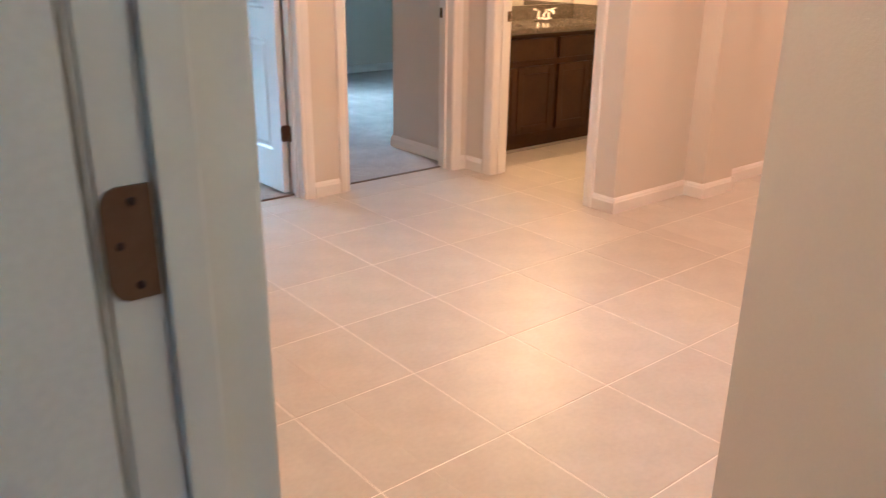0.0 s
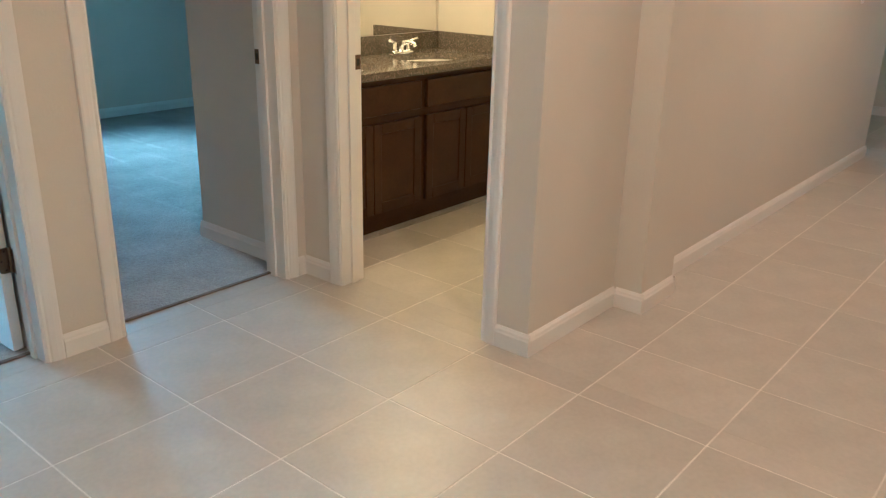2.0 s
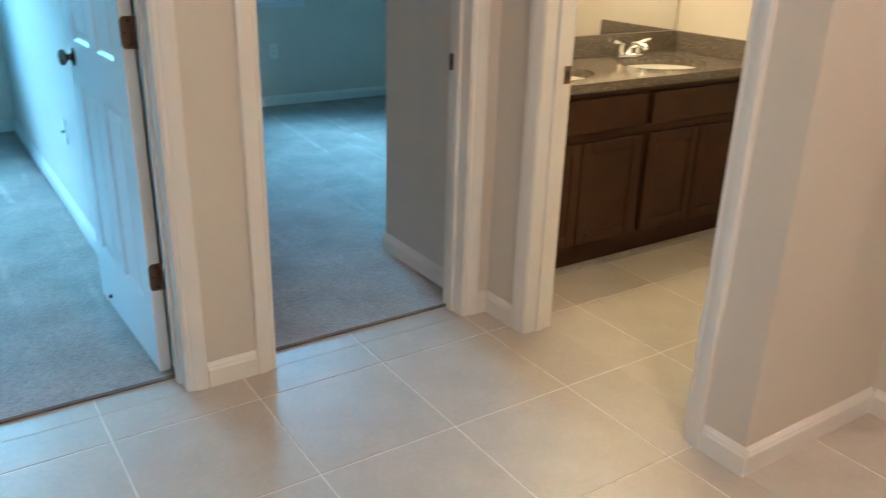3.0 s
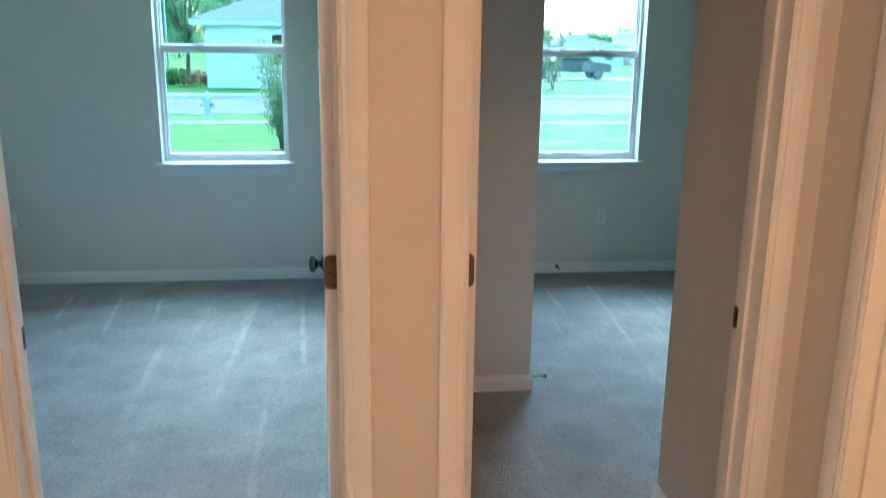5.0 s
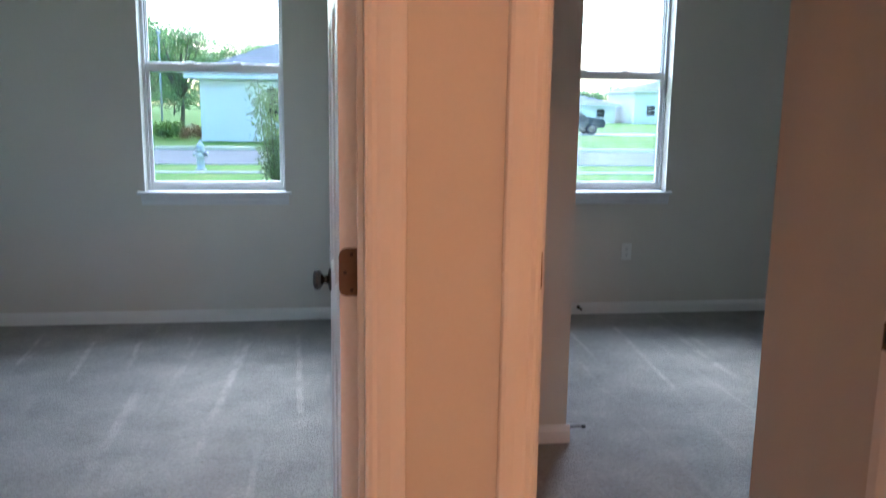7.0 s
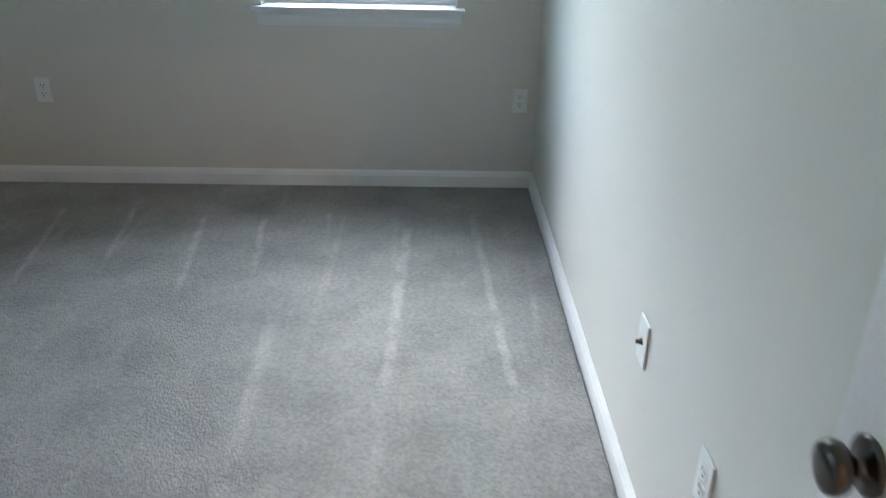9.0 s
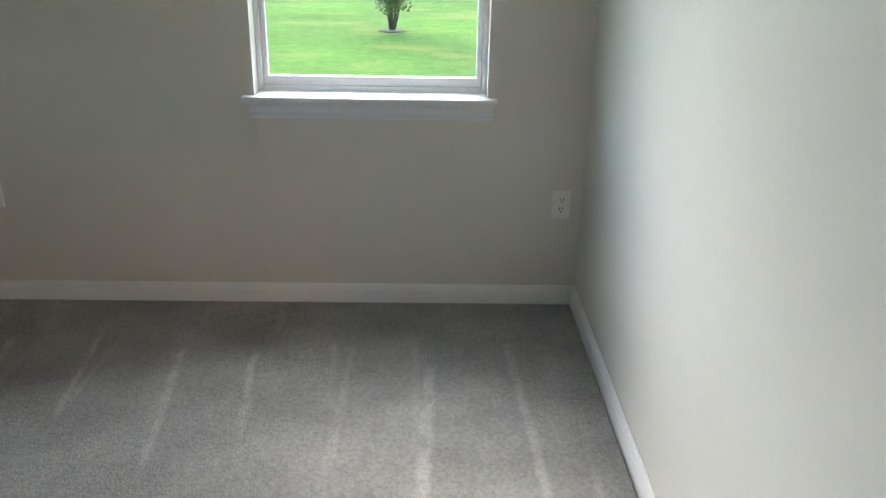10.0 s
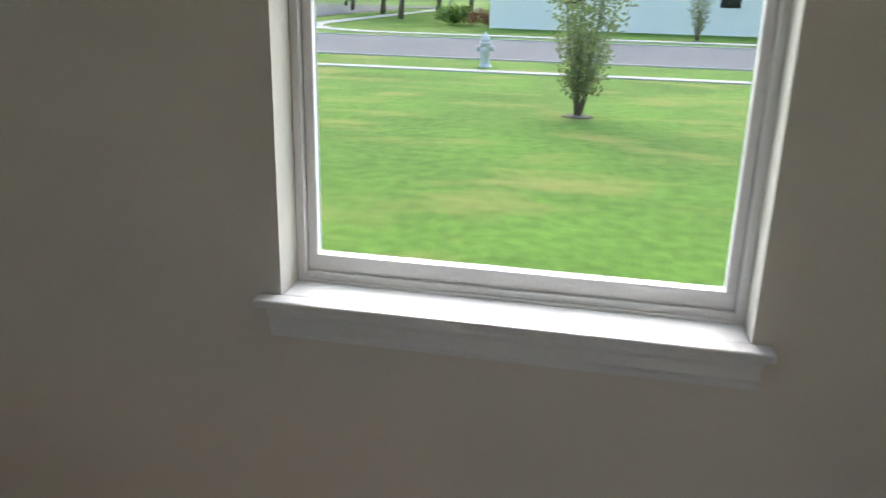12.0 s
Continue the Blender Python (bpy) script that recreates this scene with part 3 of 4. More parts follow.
def door_leaf(name, m, width, label, knob_sides=(-1, 1), pin=0.021):
    """Six-panel leaf: hinge edge at the local origin, leaf along +y, faces at x = -0.0175 and 0.0175."""
    root = thing(name, m, label, "door", kind="structure")
    z0, z1, half = 0.012, HEAD - 0.022, 0.0175
    st, mu = 0.105, 0.095
    rails = [(z0, 0.235), (0.835, 0.985), (1.565, 1.675), (1.895, z1)]
    rows = [(-half, half, 0.0, st, z0, z1), (-half, half, width - st, width, z0, z1), (-half, half, (width - mu) / 2, (width + mu) / 2, z0, z1)]
    for a, b in rails:
        rows += [(-half, half, st, (width - mu) / 2, a, b), (-half, half, (width + mu) / 2, width - st, a, b)]
    leaf = part("leaf", boxes(*rows), DOOR_PAINT, root, "white panelled door leaf")
    for (_, b), (a, _) in zip(rails, rails[1:]):
        for y0, y1 in ((st, (width - mu) / 2), ((width + mu) / 2, width - st)):
            bm = bmesh.new()
            for side in (-1, 1):
                d = [half * side, (half - 0.010) * side, (half - 0.010) * side, (half - 0.003) * side]
                inset = [0.0, 0.010, 0.022, 0.040]
                rings = [[bm.verts.new((x, y, z)) for y, z in ((y0 + i, b + i), (y1 - i, b + i), (y1 - i, a - i), (y0 + i, a - i))] for x, i in zip(d, inset)]
                for lo, hi in zip(rings, rings[1:]):
                    for k in range(4):
                        bm.faces.new((lo[k], lo[(k + 1) % 4], hi[(k + 1) % 4], hi[k]))
                bm.faces.new(rings[-1])
            part("panel", bm, DOOR_PAINT, leaf)
    for side in knob_sides:
        turn = pose(half * side, width - 0.062, 0.925, 0, 90 * side, 0)
        knob = part("knob", lathe(bmesh.new(), [(0.031, 0), (0.031, 0.003), (0.026, 0.006), (0.012, 0.009), (0.010, 0.018), (0.016, 0.022), (0.0255, 0.028), (0.0275, 0.035), (0.0255, 0.043), (0.015, 0.047), (0.003, 0.048)], turn, 24), NICKEL, leaf, "satin nickel round knob")
    for z in (0.342, 1.078, 1.804):
        part("hinge_barrel", tube(bmesh.new(), [(pin, -0.005, z - 0.0445), (pin, -0.005, z + 0.0445)], 0.006, 10), BRONZE, leaf)
    return root


HINGE_Z = (0.342, 1.078, 1.804)
frame_a = door_frame("door_frame_1", DOOR_A, (HALL_Y, ROOM_Y), True, False, 0.937, "white painted door frame with moulded casing to the first bedroom", HINGE_Z)
frame_b = door_frame("door_frame_2", DOOR_B, (HALL_Y, ROOM_Y), True, True, 0.937, "white painted door frame with moulded casing to the second bedroom", HINGE_Z)
frame_bath = door_frame("door_frame_3", DOOR_BATH, (BATH_X, BATH_X + 0.12), False, True, 0.930, "white painted door frame with moulded casing to the bathroom")
frame_start = door_frame("door_frame_4", (-3.32, -2.56), (-2.425, -2.545), False, False, 0.0, "white painted door frame with a bronze hinge at the first room", HINGE_Z)
door_leaf("door_1", pose(-0.6390, 0.732, 0, 0, 0, 1.8), 0.715, "white six-panel bedroom door standing open along the wall")
door_leaf("door_2", pose(-2.560, -2.545, 0, 0, 0, 93), 0.715, "white six-panel door of the first room, wide open", (1,))

door_leaf("door_3", pose(-0.2935, 0.724, 0, 0, 0, 0.5), 0.725, "white six-panel door of the second bedroom, swung fully open", pin=-0.021)

# hinge leaves on the open doors' edges
for z in HINGE_Z:
    hinge(bpy.data.objects["leaf"], pose(0.0, 0.0, z, 0, 180, 0))
    hinge(bpy.data.objects["leaf.002"], pose(-0.0065, 0.0, z))


# ---- windows ----
def window(name, span, label, low_glass=None, m=Matrix()):
    x0, x1 = span
    z0, z1 = WIN_Z
    root = thing(name, m, label, "window", kind="structure")
    ya, yb = NORTH + 0.085, NORTH + 0.165
    f = 0.018
    for bx in ((x0, x0 + f, ya, yb, z0, z1), (x1 - f, x1, ya, yb, z0, z1), (x0 + f, x1 - f, ya, yb, z1 - f, z1), (x0 + f, x1 - f, ya, yb, z0, z0 + f)):
        part("frame", boxes(bx, bevel=0.003), VINYL, root)
    # narrow steps of the extruded frame
    for bx in ((x0 + f, x0 + f + 0.008, ya + 0.030, ya + 0.050, z0 + f, z1 - f), (x1 - f - 0.008, x1 - f, ya + 0.030, ya + 0.050, z0 + f, z1 - f)):
        part("track", boxes(bx), VINYL, root)
    part("sill_track", boxes((x0 + f, x1 - f, ya - 0.006, ya + 0.002, z0 + 0.016, z0 + f + 0.004), (x0 + f, x1 - f, ya + 0.002, ya + 0.0115, z0 + f, z0 + f + 0.018), bevel=0.0015), VINYL, root)
    meet = 1.600

    def sash(sname, a, b, y0, y1, low, high, side, glass=GLASS):
        s = part(sname, boxes((x0 + f + 0.001, x0 + f + side, y0, y1, a, b), (x1 - f - side, x1 - f - 0.001, y0, y1, a, b), bevel=0.003), VINYL, root)
        part("rail", boxes((x0 + f + 0.001, x1 - f - 0.001, y0 - 0.001, y1 + 0.001, a, a + low), bevel=0.003), VINYL, s)
        part("rail", boxes((x0 + f + 0.001, x1 - f - 0.001, y0 - 0.001, y1 + 0.001, b - high, b), bevel=0.003), VINYL, s)
        ym = (y0 + y1) / 2
        pane = part("pane", boxes((x0 + f + side - 0.004, x1 - f - side + 0.004, ym - 0.002, ym + 0.002, a + low - 0.004, b - high + 0.004)), glass, s, "window glass with a dark tint that dims the view outside")
        pane.visible_shadow = False
        return s

    sash("upper_sash", meet - 0.022, z1 - f - 0.002, ya + 0.046, ya + 0.072, 0.052, 0.014, 0.014)
    low = sash("lower_sash", z0 + f + 0.002, meet + 0.022, ya + 0.012, ya + 0.040, 0.050, 0.050, 0.021, low_glass or GLASS)
    for lx in ((2 * x0 + x1) / 3, (x0 + 2 * x1) / 3):
        part("sash_lock", boxes((lx - 0.025, lx + 0.025, ya + 0.010, ya + 0.034, meet + 0.022, meet + 0.034), bevel=0.003), VINYL, low)
    # stool with horns and moulded apron
    bm = boxes((x0 - 0.043, x1 + 0.036, NORTH - 0.038, NORTH + 0.001, z0 - 0.004, z0 + 0.016), (x0 + 0.001, x1 - 0.001, NORTH, ya + 0.004, z0 - 0.004, z0 + 0.016), bevel=0.005)
    part("window_sill", bm, SILL, root, "white painted sill with rounded nose")
    bm = bmesh.new()
    prism(bm, [(0, 0), (0.008, 0), (0.010, 0.012), (0.016, 0.022), (0.018, 0.045), (0.026, 0.056), (0.028, 0.064), (0, 0.064)], (x0 - 0.020, NORTH, z0 - 0.068), (0, -1, 0), (0, 0, 1), (x1 - x0 + 0.040, 0, 0))
    part("apron", bm, SILL, root)
    return root


window("window_1", WIN_A, "white vinyl single-hung window with a deep sill looking onto the lawn")
window("window_2", WIN_B, "white vinyl single-hung window with a dew-marked lower pane", DEWY)
window("window_3", WIN_W, "white vinyl single-hung side window of the first bedroom", None, pose(NORTH - 4.0, 0, 0, 0, 0, 90))
window("window_5", WIN_F, "white vinyl single-hung window of the far room", None, pose(0, 0.5 - NORTH, 0))
window("window_4", WIN_S, "white vinyl single-hung window of the first room", None, pose(NORTH - 5.1, 0, 0, 0, 0, 90))


# ---- bathroom vanity ----
VAN = (BATH_X + 0.122, 2.153, 0.705, 1.218)
vanity = thing("vanity_cabinet", Matrix(), "dark espresso wooden double vanity cabinet with panelled doors", "cabinet")
vx0, vx1, vy0, vy1 = VAN
part("body", boxes((vx0, vx1, vy0 + 0.02, vy0 + 0.04, 0.085, 0.775), (vx0, vx0 + 0.018, vy0 + 0.04, vy1, 0.085, 0.775), (vx1 - 0.018, vx1, vy0 + 0.04, vy1, 0.085, 0.775), (vx0 + 0.018, vx1 - 0.018, vy0 + 0.04, vy1, 0.085, 0.105)), CABINET, vanity)
part("toe_kick", boxes((vx0, vx1, vy0 + 0.050, vy1, 0.0, 0.085)), CABINET, vanity, "recessed dark toe kick")


def panel_front(name, x0, x1, z0, z1, framed):
    """A cabinet front: a bevelled slab, or a frame round a sunken panel."""
    if not framed:
        return part(name, boxes((x0, x1, vy0, vy0 + 0.02, z0, z1), bevel=0.004), CABINET, vanity)
    s = 0.052
    door = part(name, boxes((x0, x0 + s, vy0, vy0 + 0.02, z0, z1), (x1 - s, x1, vy0, vy0 + 0.02, z0, z1), (x0 + s, x1 - s, vy0, vy0 + 0.02, z0, z0 + s), (x0 + s, x1 - s, vy0, vy0 + 0.02, z1 - s, z1), bevel=0.003), CABINET, vanity)
    part("panel", boxes((x0 + s - 0.002, x1 - s + 0.002, vy0 + 0.005, vy0 + 0.018, z0 + s - 0.002, z1 - s + 0.002)), CABINET, door)
    return door


for x0, x1 in ((0.745, 1.432), (1.478, 2.125)):
    panel_front("drawer_front", x0, x1, 0.605, 0.745, False)
for x0, x1 in ((0.745, 1.086), (1.092, 1.432), (1.478, 1.798), (1.804, 2.125)):
    panel_front("door", x0, x1, 0.115, 0.565, True)

top = thing("countertop", Matrix(), "speckled dark granite vanity countertop with splashbacks and two undermount sinks", "countertop")
# slab with two oval cut-outs
SINKS = ((1.055, 0.945), (1.765, 0.945))
bm = bmesh.new()
zt, zb = 0.815, 0.778
cells = [(vx0, 1.41), (1.41, vx1)]
for (cx, cy), (a, b) in zip(SINKS, cells):
    count = 32
    outer, inner = [], []
    for k in range(count):
        ang = 2 * math.pi * (k + 0.5) / count
        c, s = math.cos(ang), math.sin(ang)
        tx = ((b - cx) / c if c > 0 else (a - cx) / c) if abs(c) > 1e-6 else 1e9
        ty = ((vy1 - cy) / s if s > 0 else (vy0 - 0.02 - cy) / s) if abs(s) > 1e-6 else 1e9
        r = min(tx, ty)
        outer.append((cx + c * r, cy + s * r))
        inner.append((cx + 0.235 * c, cy + 0.175 * s))
    for corner in ((a, vy0 - 0.02), (b, vy0 - 0.02), (a, vy1), (b, vy1)):
        nearest = min(range(count), key=lambda k: (outer[k][0] - corner[0]) ** 2 + (outer[k][1] - corner[1]) ** 2)
        outer[nearest] = corner
    for z in (zt, zb):
        vo, vi = [bm.verts.new((*p, z)) for p in outer], [bm.verts.new((*p, z)) for p in inner]
        for k in range(count):
            bm.faces.new((vo[k], vo[(k + 1) % count], vi[(k + 1) % count], vi[k]))
        if z == zt:
            hi_o, hi_i = vo, vi
    for k in range(count):
        bm.faces.new((hi_i[k], hi_i[(k + 1) % count], vi[(k + 1) % count], vi[k]))
box(bm, vx0, vx1, vy0 - 0.024, vy0 - 0.016, zb, zt)
part("slab", bm, GRANITE, top)
part("backsplash", boxes((vx0, vx1 - 0.021, vy1 - 0.02, vy1, zt, zt + 0.10), bevel=0.002), GRANITE, top)
part("side_splash", boxes((vx1 - 0.02, vx1, vy0 - 0.02, vy1, zt, zt + 0.10), bevel=0.002), GRANITE, top)
for cx, cy in SINKS:
    bm = lathe(bmesh.new(), [(1.0, 0.0), (1.0, -0.01), (0.96, -0.05), (0.84, -0.10), (0.55, -0.135), (0.1, -0.145)], Matrix.LocRotScale((cx, cy, zb), None, (0.237, 0.177, 1.0)), 32)
    bmesh.ops.delete(bm, geom=[f for f in bm.faces if len(f.verts) > 4 and f.calc_center_median().z > zb - 0.005], context="FACES_ONLY")
    basin = part("sink", bm, PORCELAIN, top, "white oval porcelain basin")
    part("drain", lathe(bmesh.new(), [(0.022, 0), (0.022, 0.003), (0.004, 0.004)], pose(cx, cy, zb - 0.145), 16), CHROME, basin)


def faucet(x, y, z):
    f = thing("faucet", pose(x, y, z), "chrome two-handle centerset basin faucet on the granite", "faucet", "vanity faucets")
    part("base_plate", boxes((-0.078, 0.078, -0.026, 0.026, 0.0, 0.014), bevel=0.006), CHROME, f)
    part("spout", tube(bmesh.new(), [(0, 0.0, 0.012), (0, -0.002, 0.042), (0, -0.02, 0.060), (0, -0.06, 0.068), (0, -0.10, 0.060), (0, -0.108, 0.050)], [0.019, 0.016, 0.014, 0.013, 0.012, 0.011], 14), CHROME, f)
    for hx in (-0.052, 0.052):
        h = part("handle", lathe(bmesh.new(), [(0.019, 0), (0.018, 0.02), (0.014, 0.03), (0.015, 0.045), (0.010, 0.055), (0.003, 0.057)], pose(hx, 0, 0.012), 16), CHROME, f)
        way = 1 if hx > 0 else -1
        part("lever", tube(bmesh.new(), [(hx, 0, 0.058), (hx + 0.03 * way, -0.012, 0.072), (hx + 0.062 * way, -0.02, 0.078)], [0.008, 0.0075, 0.009], 10), CHROME, h)
    return f


faucet(1.75, 1.145, 0.815)
faucet(1.05, 1.145, 0.815)
mirror = thing("wall_mirror", Matrix(), "large frameless vanity mirror standing on the splashback", "mirror")
part("glass", boxes((0.70, 2.125, vy1 - 0.004, vy1 + 0.001, 0.917, 1.95)), MIRROR, mirror)
for k, lx in enumerate(VANITY_X):
    if k % 3 == 0:
        bar = thing("vanity_light", Matrix(), "three-bulb vanity light bar over the mirror", "lamp", "vanity lights")
        part("back_plate", boxes((lx - 0.08, lx + 0.38, vy1 - 0.03, vy1 + 0.001, 2.16, 2.26), bevel=0.006), NICKEL, bar)
    part("bulb_holder", lathe(bmesh.new(), [(0.03, 0), (0.03, 0.03), (0.02, 0.04)], pose(lx, 1.10, 2.17), 16), NICKEL, bar)
    part("arm", tube(bmesh.new(), [(lx, 1.10, 2.20), (lx, 1.15, 2.22), (lx, 1.20, 2.21)], 0.008), NICKEL, bar)
# fixtures out of view; the third only houses the added fill lamp
for lx, ly, lw in HALL_LIGHTS:
    can = thing("unseen_recessed_light", pose(lx, ly, CEIL), "white round recessed ceiling light, out of view, switched on", "lamp", "hall ceiling lights")
    bm = bmesh.new()
    for k in range(32):
        a0, a1 = 2 * math.pi * k / 32, 2 * math.pi * (k + 1) / 32
        ring = [[bm.verts.new((r * math.cos(a), r * math.sin(a), z)) for r, z in ((0.075, -0.003), (0.080, -0.008), (0.095, -0.006), (0.098, 0.0))] for a in (a0, a1)]
        for j in range(3):
            bm.faces.new((ring[0][j], ring[1][j], ring[1][j + 1], ring[0][j + 1]))
    part("trim_ring", bm, TRIM, can)
    part("lens", lathe(bmesh.new(), [(0.076, 0.0), (0.076, -0.004)], Matrix(), 32), GLOW, can, "glowing warm white lens")


# ---- outlets and door stops ----
def outlet(m, label, coax=False):
    """A wall plate on the local xz plane, facing -y."""
    o = thing("wall_outlet", m, label, "outlet", "wall outlets")
    part("plate", boxes((-0.035, 0.035, -0.006, 0.0, -0.057, 0.057), bevel=0.0025), PLASTIC, o)
    if coax:
        part("connector", lathe(bmesh.new(), [(0.008, 0), (0.008, 0.004), (0.0048, 0.004), (0.0048, 0.014), (0.002, 0.014)], pose(0, -0.006, 0, 90), 12), BRONZE, o, "small brass coax connector")
        return o
    for dz in (0.0195, -0.0195):
        r = part("receptacle", boxes((-0.0165, 0.0165, -0.008, -0.005, dz - 0.014, dz + 0.014), bevel=0.001), PLASTIC, o)
        for bx in ((-0.0078, -0.0052, 0.000, 0.009), (0.0052, 0.0078, 0.000, 0.008), (-0.0025, 0.0025, -0.010, -0.005)):
            part("slot", boxes((bx[0], bx[1], -0.0085, -0.0075, dz + bx[2], dz + bx[3])), SLOT, r)
    part("screw", lathe(bmesh.new(), [(0.003, 0), (0.003, 0.0012), (0.001, 0.0016)], pose(0, -0.006, 0, 90), 8), PLASTIC, o)
    return o


outlet(pose(-0.676, NORTH, 0.431), "white duplex outlet low on the window wall near the corner")
outlet(pose(-2.852, NORTH, 0.45), "white duplex outlet low on the window wall")
outlet(pose(1.281, NORTH, 0.431), "white duplex outlet below the second bedroom's window")
outlet(pose(2.155, 1.10, 1.16, 0, 0, -90), "white duplex outlet on the bathroom wall beside the mirror")
outlet(pose(4.04, -0.622, 1.17), "white wall plate on the hall wall")
outlet(pose(EAST_A, 2.36, 0.445, 0, 0, -90), "white wall plate with a coax connector", True)
outlet(pose(EAST_A, 1.90, 0.445, 0, 0, -90), "white duplex outlet on the bedroom's side wall")


def door_stop(m, label):
    """A spring stop that points along the local -y."""
    s = thing("door_stop", m, label, "door stop", "door stops")
    part("base", lathe(bmesh.new(), [(0.012, 0), (0.012, 0.005), (0.006, 0.009)], pose(0, 0, 0, 90), 14), NICKEL, s)
    spring = [(0.0048 * math.cos(k * 0.9), -0.009 - 0.055 * k / 60, 0.0048 * math.sin(k * 0.9)) for k in range(61)]
    part("spring", tube(bmesh.new(), spring, 0.0013, 5), NICKEL, s)
    part("tip", lathe(bmesh.new(), [(0.007, 0), (0.0075, 0.006), (0.006, 0.014), (0.002, 0.015)], pose(0, -0.062, 0, 90), 12), RUBBER, s, "black rubber tip")
    return s


door_stop(pose(0.957, NORTH - 0.014, 0.055), "nickel spring door stop with black tip on the baseboard")
door_stop(pose(0.294, 2.39, 0.060, 0, 0, 90), "nickel spring door stop on the closet corner's baseboard")
door_stop(pose(EAST_A - 0.014, 1.30, 0.055, 0, 0, -90), "nickel spring door stop behind the open door")

# ---- outdoors ----
structure("ground", boxes((-900, 900, -400, 1500, GROUND - 0.5, GROUND)), GRASS, "green lawn with dry yellow patches", "lawn")
structure("pavement_near", boxes((-120, 120, 19.75, 20.15, GROUND - 0.02, GROUND + 0.025), bevel=0.01), CONCRETE, "pale concrete sidewalk across the lawn", "sidewalk")
structure("road", boxes((-300, 300, 22.8, 30.0, GROUND - 0.02, GROUND + 0.012)), ASPHALT, "grey asphalt residential street", "road")
structure("kerb_near", boxes((-300, 300, 22.70, 22.80, GROUND - 0.02, GROUND + 0.04), bevel=0.015), CONCRETE, "low concrete kerb along the street", "kerb")
structure("kerb_far", boxes((-300, 300, 30.0, 30.10, GROUND - 0.02, GROUND + 0.05), bevel=0.015), CONCRETE, "low concrete kerb along the street", "kerb")


def swept(centre, width, z0, z1):
    """A flat strip with thickness along a line of (x, y) points."""
    bm = bmesh.new()
    rows = []
    for k, p in enumerate(centre):
        way = (Vector(centre[min(k + 1, len(centre) - 1)]) - Vector(centre[max(k - 1, 0)])).normalized()
        side = Vector((-way.y, way.x)) * width / 2
        rows.append([bm.verts.new((p[0] + q.x, p[1] + q.y, z)) for q, z in ((side, z0), (side, z1), (-side, z1), (-side, z0))])
    for lo, hi in zip(rows, rows[1:]):
        for k in range(4):
            bm.faces.new((lo[k], lo[(k + 1) % 4], hi[(k + 1) % 4], hi[k]))
    bm.faces.new(rows[0])
    bm.faces.new(rows[-1][::-1])
    return bm


CORNER = [(-9.0 - 5.0 * math.sin(k * math.pi / 20), 32.15 + 5.0 - 5.0 * math.cos(k * math.pi / 20)) for k in range(11)]
structure("pavement_far", swept([(120.0, 32.15)] + CORNER + [(-14.0, 61.0)], 0.8, GROUND - 0.02, GROUND + 0.03), CONCRETE, "pale concrete sidewalk that turns the corner beyond the street", "sidewalk")
structure("street_branch", boxes((-24.0, -16.6, 30.11, 62.0, GROUND - 0.02, GROUND + 0.016)), ASPHALT, "grey asphalt side street that leaves the main street", "road")
structure("driveway", boxes((9.0, 60.0, 50.6, 54.2, GROUND - 0.02, GROUND + 0.03)), CONCRETE, "pale concrete driveway beyond the street", "driveway")
structure("side_road", boxes((-200, -12.0, 62.0, 68.0, GROUND - 0.02, GROUND + 0.02)), ASPHALT, "grey asphalt side street under the trees", "road")

hydrant = thing("fire_hydrant", pose(-4.15, 20.95, GROUND), "white fire hydrant beside the sidewalk", "hydrant")
part("barrel", lathe(bmesh.new(), [(0.15, 0), (0.15, 0.03), (0.105, 0.04), (0.10, 0.10), (0.095, 0.48), (0.125, 0.49), (0.125, 0.53), (0.10, 0.54)], Matrix(), 20), HYDRANT, hydrant)
part("bonnet", lathe(bmesh.new(), [(0.11, 0.54), (0.105, 0.60), (0.08, 0.66), (0.045, 0.70), (0.03, 0.71), (0.03, 0.75), (0.01, 0.76)], Matrix(), 20), HYDRANT, hydrant)
for turn in (90, -90):
    part("side_nozzle", lathe(bmesh.new(), [(0.055, 0.08), (0.055, 0.15), (0.065, 0.15), (0.065, 0.19), (0.02, 0.20)], pose(0, 0, 0.40, 0, turn, 0), 14), HYDRANT, hydrant)
part("front_nozzle", lathe(bmesh.new(), [(0.07, 0.08), (0.07, 0.15), (0.085, 0.15), (0.085, 0.19), (0.02, 0.20)], pose(0, 0, 0.36, 90), 14), HYDRANT, hydrant)


def leaves(bm, rng, centre, radii, count, size, hang=0.0):
    """Scatter folded leaf blades through an ellipsoid, thicker towards its skin."""
    for _ in range(count):
        d = Vector((rng.gauss(0, 1), rng.gauss(0, 1), rng.gauss(0, 1))).normalized() * rng.random() ** 0.45
        p = Vector(centre) + Vector((d.x * radii[0], d.y * radii[1], d.z * radii[2]))
        way = Vector((rng.gauss(0, 1), rng.gauss(0, 1), rng.gauss(0.3, 0.8) - hang)).normalized()
        side = way.orthogonal().normalized()
        side.rotate(Matrix.Rotation(rng.random() * 6.28, 3, way))
        s = size * rng.uniform(0.6, 1.3)
        a, tip = bm.verts.new(p), bm.verts.new(p + way * s)
        b, c = bm.verts.new(p + way * s * 0.5 + side * s * 0.24), bm.verts.new(p + way * s * 0.5 - side * s * 0.24 + way.cross(side) * s * 0.08)
        bm.faces.new((a, b, tip))
        bm.faces.new((a, tip, c))


